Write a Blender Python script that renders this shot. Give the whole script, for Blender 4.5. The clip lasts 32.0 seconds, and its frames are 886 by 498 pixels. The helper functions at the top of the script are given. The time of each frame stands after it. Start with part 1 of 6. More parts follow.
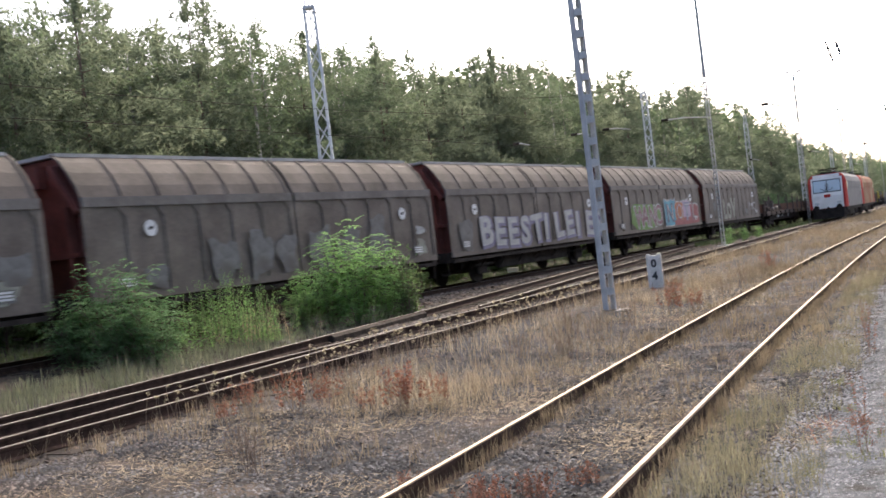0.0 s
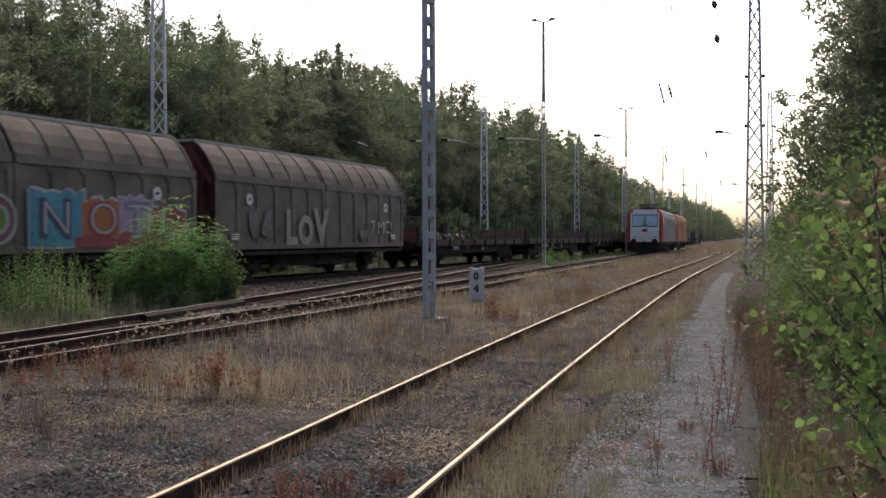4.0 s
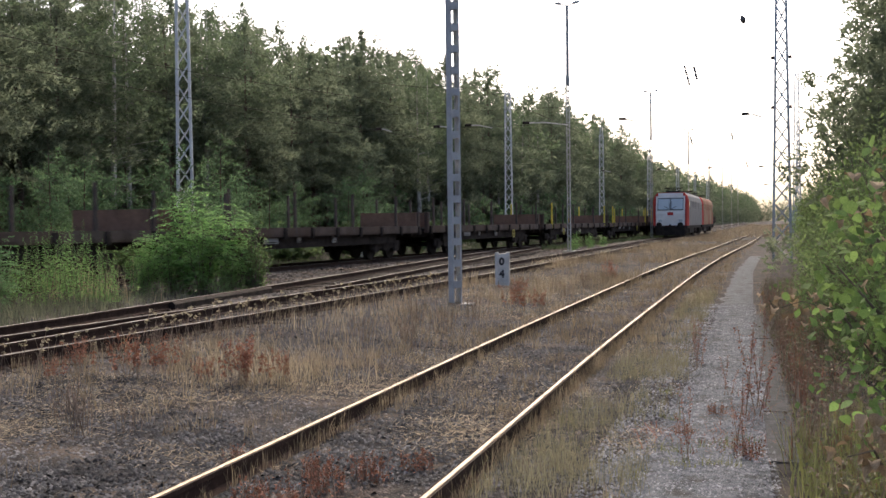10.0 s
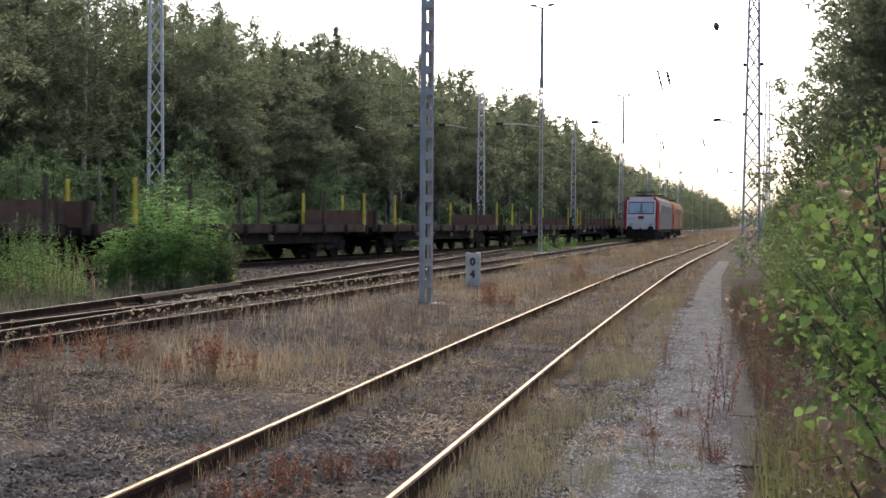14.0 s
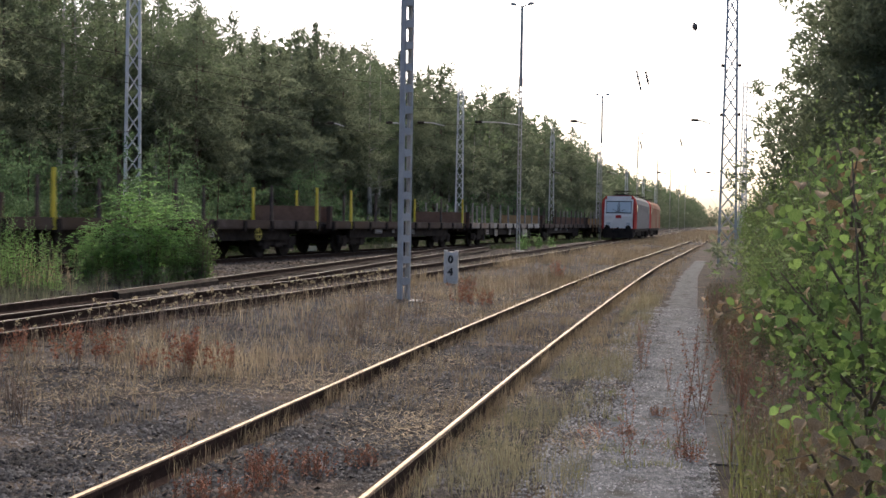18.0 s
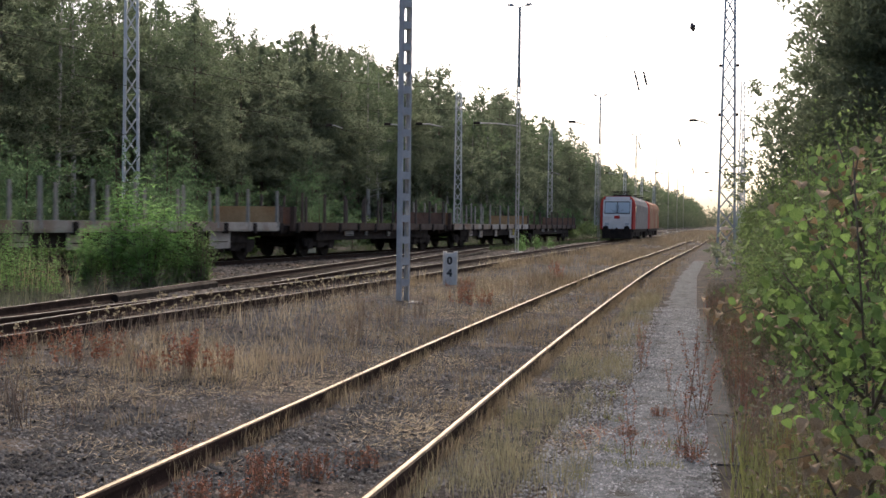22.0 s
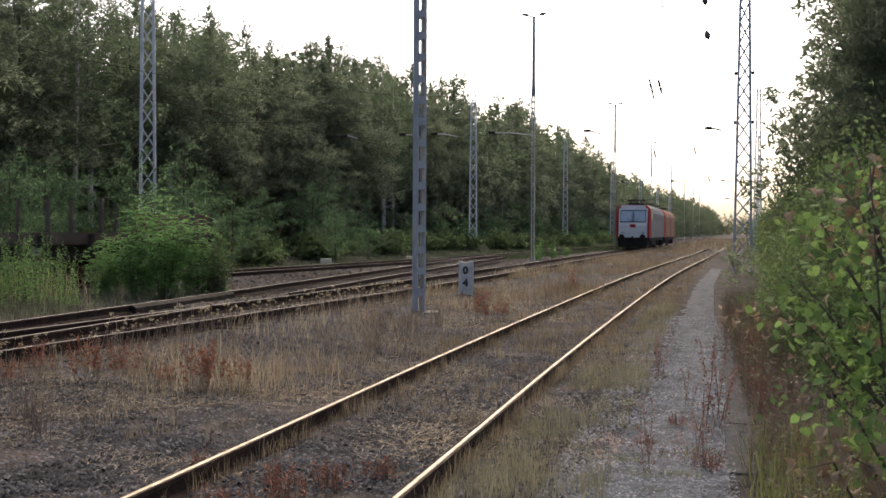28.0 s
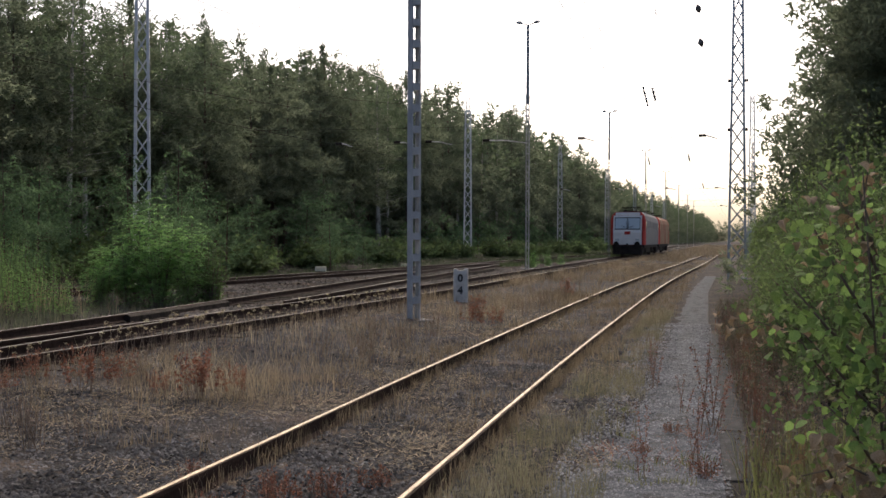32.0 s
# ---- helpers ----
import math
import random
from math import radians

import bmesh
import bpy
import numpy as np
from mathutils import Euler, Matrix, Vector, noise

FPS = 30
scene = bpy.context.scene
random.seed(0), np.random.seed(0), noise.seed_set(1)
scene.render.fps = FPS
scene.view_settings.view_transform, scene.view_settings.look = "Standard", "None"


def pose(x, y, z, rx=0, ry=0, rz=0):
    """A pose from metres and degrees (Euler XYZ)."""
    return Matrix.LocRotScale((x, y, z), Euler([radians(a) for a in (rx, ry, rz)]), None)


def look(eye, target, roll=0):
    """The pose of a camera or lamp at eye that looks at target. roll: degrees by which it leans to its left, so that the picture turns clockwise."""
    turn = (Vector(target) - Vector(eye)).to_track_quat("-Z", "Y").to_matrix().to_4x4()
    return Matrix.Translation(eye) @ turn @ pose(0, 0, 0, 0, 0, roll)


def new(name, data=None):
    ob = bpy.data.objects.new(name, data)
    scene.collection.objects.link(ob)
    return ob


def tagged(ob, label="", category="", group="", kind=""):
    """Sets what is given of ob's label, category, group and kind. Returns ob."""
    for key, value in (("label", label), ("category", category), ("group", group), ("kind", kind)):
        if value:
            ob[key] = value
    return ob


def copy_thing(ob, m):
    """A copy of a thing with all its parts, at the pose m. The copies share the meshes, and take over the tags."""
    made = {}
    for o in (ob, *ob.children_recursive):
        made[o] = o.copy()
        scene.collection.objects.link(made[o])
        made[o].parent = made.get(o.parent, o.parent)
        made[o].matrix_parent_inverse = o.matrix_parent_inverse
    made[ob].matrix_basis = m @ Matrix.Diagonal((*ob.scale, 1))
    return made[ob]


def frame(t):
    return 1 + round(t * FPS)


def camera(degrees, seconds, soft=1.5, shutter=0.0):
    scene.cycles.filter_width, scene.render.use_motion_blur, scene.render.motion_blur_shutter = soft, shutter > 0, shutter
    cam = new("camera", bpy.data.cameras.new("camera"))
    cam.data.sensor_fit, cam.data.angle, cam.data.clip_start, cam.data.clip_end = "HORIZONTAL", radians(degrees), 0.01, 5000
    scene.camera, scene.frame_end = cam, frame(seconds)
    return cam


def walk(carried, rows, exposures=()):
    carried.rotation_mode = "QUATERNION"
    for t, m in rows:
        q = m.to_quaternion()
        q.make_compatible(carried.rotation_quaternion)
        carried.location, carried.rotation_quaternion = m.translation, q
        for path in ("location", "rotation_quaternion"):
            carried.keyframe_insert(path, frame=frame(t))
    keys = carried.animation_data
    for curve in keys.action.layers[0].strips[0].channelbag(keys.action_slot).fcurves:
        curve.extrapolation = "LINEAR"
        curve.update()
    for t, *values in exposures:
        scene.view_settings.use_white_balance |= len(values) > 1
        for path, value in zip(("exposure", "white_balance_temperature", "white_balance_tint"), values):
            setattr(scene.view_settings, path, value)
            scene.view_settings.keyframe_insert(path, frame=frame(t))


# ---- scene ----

# ======== camera and its way ========
cam = camera(45.0, 32.0, soft=1.55, shutter=0.4)
PATH = [
    (0, 0.051, 0.033, 1.617, 25.268, -0.018, 6.679),
    (0.5, 0.056, 0.012, 1.630, 22.981, -0.280, 4.457),
    (1, 0.045, 0.036, 1.621, 18.817, -0.539, 2.415),
    (1.5, 0.046, 0.025, 1.619, 17.600, -0.289, 1.348),
    (2, 0.041, 0.016, 1.616, 17.183, -0.283, 1.137),
    (2.5, 0.034, 0.007, 1.615, 16.632, -0.422, 0.708),
    (3, 0.036, -0.002, 1.614, 16.379, -0.492, 0.246),
    (3.5, 0.030, 0.001, 1.610, 16.129, -0.539, 0.300),
    (5.5, 0.024, 0.000, 1.611, 15.574, -0.636, -0.213),
    (6, 0.017, 0.006, 1.612, 15.588, -0.786, -0.037),
    (6.5, 0.018, 0.004, 1.614, 15.737, -0.927, -0.009),
    (7, 0.014, 0.010, 1.611, 15.878, -1.036, -0.252),
    (7.5, 0.014, 0.001, 1.612, 15.951, -1.107, -0.339),
    (8, 0.003, 0.013, 1.608, 16.166, -1.173, -0.478),
    (8.5, 0.009, -0.002, 1.615, 16.516, -1.229, -0.344),
    (9, 0.010, 0.001, 1.612, 16.768, -1.345, 0.040),
    (9.5, 0.010, 0.000, 1.609, 17.105, -1.380, 0.524),
    (10, 0.006, 0.007, 1.610, 17.302, -1.334, 0.723),
    (10.5, 0.012, -0.004, 1.610, 17.295, -1.249, 0.489),
    (11, 0.003, 0.006, 1.607, 17.086, -1.233, 0.074),
    (11.5, 0.007, 0.008, 1.608, 16.891, -1.223, -0.075),
    (12, 0.006, 0.008, 1.616, 16.653, -1.216, -0.272),
    (12.5, 0.000, 0.008, 1.608, 16.392, -1.167, -0.391),
    (13, 0.003, 0.000, 1.612, 16.172, -1.230, -0.447),
    (13.5, -0.002, 0.012, 1.611, 15.985, -1.315, -0.576),
    (14, 0.004, 0.003, 1.611, 15.778, -1.370, -0.432),
    (14.5, 0.000, 0.007, 1.611, 15.628, -1.461, -0.368),
    (16.5, 0.004, -0.005, 1.609, 15.041, -1.635, -0.798),
    (17, -0.000, -0.005, 1.613, 14.876, -1.590, -0.715),
    (17.5, 0.006, -0.012, 1.612, 14.731, -1.531, -0.918),
    (18, 0.000, 0.000, 1.610, 14.606, -1.485, -0.915),
    (18.5, 0.003, -0.012, 1.612, 14.529, -1.456, -0.712),
    (19, -0.005, -0.005, 1.614, 14.502, -1.412, -0.767),
    (19.5, -0.010, -0.006, 1.607, 14.494, -1.383, -0.895),
    (20, -0.002, -0.002, 1.610, 14.467, -1.465, -0.714),
    (20.5, -0.009, 0.001, 1.607, 14.442, -1.526, -0.580),
    (21, -0.007, -0.003, 1.614, 14.493, -1.548, -0.759),
    (21.5, -0.009, 0.004, 1.609, 14.513, -1.476, -0.721),
    (22, -0.011, 0.006, 1.608, 14.526, -1.414, -0.652),
    (22.5, -0.014, 0.007, 1.613, 14.624, -1.402, -0.808),
    (23, -0.013, 0.016, 1.606, 14.683, -1.298, -0.904),
    (23.5, -0.008, 0.010, 1.611, 14.724, -1.230, -0.747),
    (24, -0.011, 0.004, 1.609, 14.735, -1.222, -0.577),
    (24.5, -0.015, 0.015, 1.614, 14.790, -1.177, -0.567),
    (25, -0.009, 0.004, 1.610, 14.854, -1.101, -0.583),
    (25.5, -0.014, 0.004, 1.609, 14.943, -1.136, -0.505),
    (27.5, -0.008, -0.011, 1.610, 15.398, -0.962, -0.228),
    (28, -0.011, -0.010, 1.609, 15.354, -0.898, -0.286),
    (28.5, -0.007, 0.000, 1.608, 15.344, -0.901, -0.332),
    (29, -0.005, -0.009, 1.610, 15.344, -0.909, -0.003),
    (29.5, -0.008, -0.002, 1.603, 15.345, -0.805, 0.148),
    (30, -0.006, -0.006, 1.604, 15.304, -0.708, -0.084),
    (30.5, 0.002, -0.019, 1.610, 15.190, -0.669, -0.208),
    (31, -0.002, -0.017, 1.610, 15.144, -0.560, -0.077),
    (31.5, 0.000, -0.020, 1.610, 15.126, -0.509, -0.129),
    (32, -0.009, -0.012, 1.613, 15.071, -0.489, -0.151),
]
EXPOSURES = [(0.0, 1.7), (1.0, 1.35), (2.0, 0.85), (3.0, 0.65), (6.0, 0.56), (9.0, 1.02), (11.0, 1.1), (13.0, 1.06), (19.0, 0.91), (23.0, 0.92), (28.0, 0.76), (30.0, 0.62), (32.0, 0.46)]
walk(cam, [(t, pose(x, y, z, 90 + p, r, w)) for t, x, y, z, w, p, r in PATH], EXPOSURES)

# ======== world and sun ========
world = bpy.data.worlds.new("evening_sky")
scene.world = world
world.use_nodes = True
wn = world.node_tree
sky = wn.nodes.new("ShaderNodeTexSky")
sky.sky_type = "NISHITA"
sky.sun_disc = False
sky.sun_elevation = radians(42)
sky.sun_rotation = radians(-9)
sky.air_density, sky.dust_density, sky.ozone_density = 0.55, 4.5, 0.3
bg = wn.nodes["Background"]
wn.links.new(sky.outputs[0], bg.inputs[0])
bg.inputs[1].default_value = 0.15
sun = new("sun", bpy.data.lights.new("sun", "SUN"))
sun.data.energy, sun.data.angle, sun.data.color = 0.8, radians(30), (1.0, 0.82, 0.58)
sun.matrix_world = look((0, 0, 0), (math.sin(radians(9)) * 10, -math.cos(radians(9)) * 10, -math.tan(radians(42)) * 10))

# ======== mesh helpers ========


class Geo:
    """Collects vertices and faces of one mesh."""

    def __init__(self):
        self.v, self.f = [], []

    def add(self, verts, faces):
        n = len(self.v)
        self.v += [tuple(p) for p in verts]
        self.f += [tuple(i + n for i in q) for q in faces]
        return self

    def box(self, x0, x1, y0, y1, z0, z1, bevel=0.0, m=None):
        b = min(bevel, (x1 - x0) * 0.45, (y1 - y0) * 0.45)
        if b > 0:
            ring = [(x0 + b, y0), (x1 - b, y0), (x1, y0 + b), (x1, y1 - b), (x1 - b, y1), (x0 + b, y1), (x0, y1 - b), (x0, y0 + b)]
        else:
            ring = [(x0, y0), (x1, y0), (x1, y1), (x0, y1)]
        k = len(ring)
        pts = [Vector((x, y, z0)) for x, y in ring] + [Vector((x, y, z1)) for x, y in ring]
        if m:
            pts = [m @ p for p in pts]
        faces = [tuple(range(k))[::-1], tuple(range(k, 2 * k))]
        faces += [(i, (i + 1) % k, k + (i + 1) % k, k + i) for i in range(k)]
        return self.add(pts, faces)

    def bar(self, a, b, w, h=None, up=(0, 0, 1)):
        """A square bar from a to b."""
        a, b = Vector(a), Vector(b)
        d = (b - a).normalized()
        u = Vector(up)
        if abs(d.dot(u)) > 0.95:
            u = Vector((1, 0, 0))
        s = d.cross(u).normalized()
        u = s.cross(d)
        h = h or w
        o = [s * (i * w / 2) + u * (j * h / 2) for i, j in ((-1, -1), (1, -1), (1, 1), (-1, 1))]
        pts = [a + q for q in o] + [b + q for q in o]
        return self.add(pts, [(3, 2, 1, 0), (4, 5, 6, 7)] + [(i, (i + 1) % 4, 4 + (i + 1) % 4, 4 + i) for i in range(4)])

    def tube(self, pts, radii, n=8, caps=True):
        """A round tube through pts."""
        pts = [Vector(p) for p in pts]
        if not isinstance(radii, (list, tuple)):
            radii = [radii] * len(pts)
        rings, ref = [], None
        for i, p in enumerate(pts):
            d = (pts[min(i + 1, len(pts) - 1)] - pts[max(i - 1, 0)]).normalized()
            if ref is None or abs(ref.dot(d)) > 0.9:
                ref = Vector((1, 0, 0)) if abs(d.x) < 0.8 else Vector((0, 1, 0))
            s = d.cross(ref).normalized()
            u = s.cross(d)
            rings.append([p + (s * math.cos(2 * math.pi * k / n) + u * math.sin(2 * math.pi * k / n)) * radii[i] for k in range(n)])
        faces = []
        for i in range(len(pts) - 1):
            for k in range(n):
                faces.append((i * n + k, i * n + (k + 1) % n, (i + 1) * n + (k + 1) % n, (i + 1) * n + k))
        if caps:
            faces += [tuple(range(n))[::-1], tuple(range((len(pts) - 1) * n, len(pts) * n))]
        return self.add([q for r in rings for q in r], faces)

    def loft(self, profile, stations):
        """A closed (x, z) profile carried through stations (x, y, z, dx, dy): the track rails."""
        k = len(profile)
        verts, faces = [], []
        for x, y, z, dx, dy in stations:
            l = math.hypot(dx, dy)
            nx, ny = dy / l, -dx / l
            verts += [(x + nx * px, y + ny * px, z + pz) for px, pz in profile]
        for i in range(len(stations) - 1):
            for j in range(k):
                faces.append((i * k + j, i * k + (j + 1) % k, (i + 1) * k + (j + 1) % k, (i + 1) * k + j))
        faces += [tuple(range(k)), tuple(range((len(stations) - 1) * k, len(stations) * k))[::-1]]
        return self.add(verts, faces)

    def prism(self, profile, y0, y1):
        """A closed (x, z) profile pushed along y."""
        k = len(profile)
        verts = [(x, y0, z) for x, z in profile] + [(x, y1, z) for x, z in profile]
        return self.add(verts, [tuple(range(k)), tuple(range(k, 2 * k))[::-1]] + [(i, k + i, k + (i + 1) % k, (i + 1) % k) for i in range(k)])

    def mesh(self, name, material, smooth=False):
        me = bpy.data.meshes.new(name)
        me.from_pydata(self.v, [], self.f)
        me.materials.append(material)
        if smooth:
            me.shade_smooth()
        me.update()
        return me


def part(name, geo, material, parent, label="", smooth=False):
    ob = new(name, geo.mesh(name, material, smooth) if isinstance(geo, Geo) else geo)
    ob.parent = parent
    if label:
        tagged(ob, label)
    return ob


def soup(name, verts, corners, material, smooth=False):
    """A mesh from arrays: verts (N, 3), corners (M, k) all of one k."""
    me = bpy.data.meshes.new(name)
    verts, corners = np.asarray(verts, np.float32), np.asarray(corners, np.int32)
    m, k = corners.shape
    me.vertices.add(len(verts))
    me.vertices.foreach_set("co", verts.ravel())
    me.loops.add(m * k)
    me.loops.foreach_set("vertex_index", corners.ravel())
    me.polygons.add(m)
    me.polygons.foreach_set("loop_start", np.arange(0, m * k, k, dtype=np.int32))
    me.update(calc_edges=True)
    me.materials.append(material)
    if smooth:
        me.shade_smooth()
    return me


def frames_for(normals, spin):
    """For each normal two axes across it, turned by spin."""
    n = normals / np.linalg.norm(normals, axis=1, keepdims=True)
    ref = np.where(np.abs(n[:, 2:3]) > 0.9, [[1.0, 0, 0]], [[0, 0, 1.0]])
    a = np.cross(n, ref)
    a /= np.linalg.norm(a, axis=1, keepdims=True)
    b = np.cross(n, a)
    c, s = np.cos(spin)[:, None], np.sin(spin)[:, None]
    return n, a * c + b * s, b * c - a * s


def leaves(rng, centres, size, aspect=0.6, droop=0.0, up=0.5):
    """Folded leaf blades (two triangles each) at the centres. Returns verts, faces."""
    k = len(centres)
    nrm = rng.normal(size=(k, 3))
    nrm[:, 2] = np.abs(nrm[:, 2]) + up
    n, a, b = frames_for(nrm, rng.uniform(0, 6.28, k))
    s = (size * rng.uniform(0.6, 1.3, k))[:, None]
    a = a.copy()
    a[:, 2] -= droop
    tip, base = centres + a * s * 0.5, centres - a * s * 0.5
    l = centres + b * s * aspect * 0.5 + n * s * 0.08
    r = centres - b * s * aspect * 0.5 + n * s * 0.08
    v = np.stack([base, r, tip, l], 1).reshape(-1, 3)
    i = np.arange(k)[:, None] * 4
    f = np.concatenate([i + [[0, 1, 2]], i + [[0, 2, 3]]], 0)
    return v, f


# ======== materials ========


def material(name, c1, c2, scale=4.0, rough=0.8, metal=0.0, bump=0.2, fine=40.0, spread=(0.35, 0.65), c3=None, rand=0.0, island=0.0, through_light=0.0, coords="Object", spec=0.5):
    m = bpy.data.materials.new(name)
    m.use_nodes = True
    nt = m.node_tree
    p = nt.nodes["Principled BSDF"]
    tc = nt.nodes.new("ShaderNodeTexCoord")
    n1 = nt.nodes.new("ShaderNodeTexNoise")
    n1.inputs["Scale"].default_value = scale
    n1.inputs["Detail"].default_value = 6
    n1.inputs["Roughness"].default_value = 0.65
    nt.links.new(tc.outputs[coords], n1.inputs["Vector"])
    ramp = nt.nodes.new("ShaderNodeValToRGB")
    e = ramp.color_ramp.elements
    e[0].position, e[1].position = spread
    e[0].color, e[1].color = (*c1, 1), (*c2, 1)
    nt.links.new(n1.outputs["Fac"], ramp.inputs["Fac"])
    col = ramp.outputs["Color"]
    n2 = nt.nodes.new("ShaderNodeTexNoise")
    n2.inputs["Scale"].default_value = fine
    n2.inputs["Detail"].default_value = 4
    nt.links.new(tc.outputs[coords], n2.inputs["Vector"])
    mix = nt.nodes.new("ShaderNodeMix")
    mix.data_type, mix.blend_type = "RGBA", "OVERLAY"
    mix.inputs["Factor"].default_value = 0.35
    nt.links.new(col, mix.inputs["A"])
    nt.links.new(n2.outputs["Fac"], mix.inputs["B"])
    col = mix.outputs["Result"]
    if c3:
        n3 = nt.nodes.new("ShaderNodeTexNoise")
        n3.inputs["Scale"].default_value = scale * 0.31
        n3.inputs["Detail"].default_value = 5
        nt.links.new(tc.outputs[coords], n3.inputs["Vector"])
        r3 = nt.nodes.new("ShaderNodeValToRGB")
        r3.color_ramp.elements[0].position, r3.color_ramp.elements[1].position = 0.5, 0.68
        nt.links.new(n3.outputs["Fac"], r3.inputs["Fac"])
        mix3 = nt.nodes.new("ShaderNodeMix")
        mix3.data_type = "RGBA"
        nt.links.new(r3.outputs["Color"], mix3.inputs["Factor"])
        nt.links.new(col, mix3.inputs["A"])
        mix3.inputs["B"].default_value = (*c3, 1)
        col = mix3.outputs["Result"]
    if rand or island:
        src = nt.nodes.new("ShaderNodeNewGeometry" if island else "ShaderNodeObjectInfo")
        mr = nt.nodes.new("ShaderNodeMapRange")
        amount = island or rand
        mr.inputs["To Min"].default_value, mr.inputs["To Max"].default_value = 1 - amount, 1 + amount
        nt.links.new(src.outputs["Random Per Island" if island else "Random"], mr.inputs["Value"])
        hs = nt.nodes.new("ShaderNodeHueSaturation")
        nt.links.new(mr.outputs["Result"], hs.inputs["Value"])
        nt.links.new(col, hs.inputs["Color"])
        col = hs.outputs["Color"]
    nt.links.new(col, p.inputs["Base Color"])
    p.inputs["Roughness"].default_value = rough
    p.inputs["Metallic"].default_value = metal
    p.inputs["Specular IOR Level"].default_value = spec
    if through_light:
        tr = nt.nodes.new("ShaderNodeBsdfTranslucent")
        nt.links.new(col, tr.inputs["Color"])
        ms = nt.nodes.new("ShaderNodeMixShader")
        ms.inputs["Fac"].default_value = through_light
        nt.links.new(p.outputs[0], ms.inputs[1])
        nt.links.new(tr.outputs[0], ms.inputs[2])
        nt.links.new(ms.outputs[0], nt.nodes["Material Output"].inputs["Surface"])
    if bump:
        bp = nt.nodes.new("ShaderNodeBump")
        bp.inputs["Strength"].default_value = bump
        bp.inputs["Distance"].default_value = 0.02
        nt.links.new(n2.outputs["Fac"], bp.inputs["Height"])
        nt.links.new(bp.outputs[0], p.inputs["Normal"])
    return m


STEEL_GREY = material("galvanised steel", (0.36, 0.365, 0.365), (0.5, 0.505, 0.5), 3, 0.65, 0.0, 0.1, 60, spec=0.3)
LATTICE_GREY = material("painted lattice steel", (0.52, 0.53, 0.53), (0.7, 0.71, 0.71), 2, 0.6, 0.0, 0.05)
RAIL_RUST = material("rusty rail steel", (0.026, 0.017, 0.013), (0.065, 0.04, 0.03), 6, 0.9, 0.0, 0.3, 60, spec=0.12)
RAIL_HEAD = material("worn rail head", (0.21, 0.165, 0.115), (0.41, 0.335, 0.245), 7, 0.5, 0.7, 0.1, 80)
RAIL_DULL = material("dull rail head", (0.11, 0.088, 0.075), (0.2, 0.165, 0.14), 3, 0.6, 0.1, 0.05, 80, spec=0.35)
LAMP_STEEL = material("grey lamp steel", (0.26, 0.26, 0.255), (0.38, 0.38, 0.37), 3, 0.6, 0.2, 0.1)
SLEEPER = material("weathered sleeper", (0.02, 0.016, 0.014), (0.055, 0.043, 0.035), 5, 0.9, 0, 0.5, 30, rand=0.3, spec=0.12)
WAGON_GREY = material("dirty wagon aluminium", (0.096, 0.078, 0.064), (0.192, 0.161, 0.133), 0.9, 0.65, 0.05, 0.12, 14, spread=(0.3, 0.7), spec=0.3)
WAGON_ROOF = material("dusty wagon roof panel", (0.06, 0.051, 0.045), (0.12, 0.104, 0.092), 0.8, 0.8, 0.0, 0.12, 12, spec=0.2)
WAGON_EAVES = material("dusty eaves rail", (0.13, 0.115, 0.1), (0.21, 0.188, 0.168), 0.9, 0.7, 0.0, 0.1, 12, spec=0.25)
WAGON_RIDGE = material("pale ridge rail", (0.3, 0.295, 0.28), (0.42, 0.41, 0.39), 1.2, 0.6, 0.0, 0.1, 12, spec=0.3)
WAGON_RED = material("oxide red wagon paint", (0.09, 0.028, 0.022), (0.19, 0.06, 0.045), 1.5, 0.7, 0, 0.15, 20)
UNDERFRAME = material("sooty underframe", (0.018, 0.015, 0.013), (0.045, 0.036, 0.031), 3, 0.9, 0.0, 0.2, spec=0.15)
FLAT_BROWN = material("rusty brown wagon side", (0.06, 0.044, 0.037), (0.125, 0.097, 0.082), 1.6, 0.85, 0, 0.2, 20, c3=(0.085, 0.056, 0.04), spec=0.2)
BARK = material("pine bark", (0.05, 0.038, 0.03), (0.13, 0.09, 0.065), 4, 0.95, 0, 0.5, 20)
PINE_LEAF = material("pine foliage", (0.122, 0.153, 0.098), (0.202, 0.233, 0.152), 0.5, 0.8, 0, 0, 6, island=0.2, through_light=0.68, spec=0.15, rand=0)
GOLDENROD_LEAF = material("goldenrod leaf", (0.15, 0.27, 0.085), (0.26, 0.4, 0.15), 1.2, 0.7, 0, 0, 8, island=0.3, through_light=0.5, spec=0.2)
ELDER_LEAF = material("dark elder leaf", (0.085, 0.17, 0.07), (0.165, 0.275, 0.12), 1.0, 0.7, 0, 0, 8, island=0.3, through_light=0.5, spec=0.2)
BIRCH_LEAF = material("broad leaf foliage", (0.098, 0.14, 0.075), (0.168, 0.215, 0.118), 0.6, 0.7, 0, 0, 6, island=0.2, through_light=0.5, spec=0.2)
BUSH_LEAF = material("fresh green bush leaf", (0.15, 0.29, 0.09), (0.27, 0.45, 0.16), 1.2, 0.7, 0, 0, 8, island=0.3, through_light=0.62, spec=0.25)
SOIL = material("dry stony soil", (0.02, 0.019, 0.019), (0.075, 0.066, 0.06), 5.0, 0.95, 0, 1.0, 45, spread=(0.38, 0.66), c3=(0.12, 0.095, 0.074), spec=0.08)
CONCRETE = material("weathered concrete", (0.26, 0.25, 0.23), (0.42, 0.41, 0.38), 4, 0.9, 0, 0.3, 40)
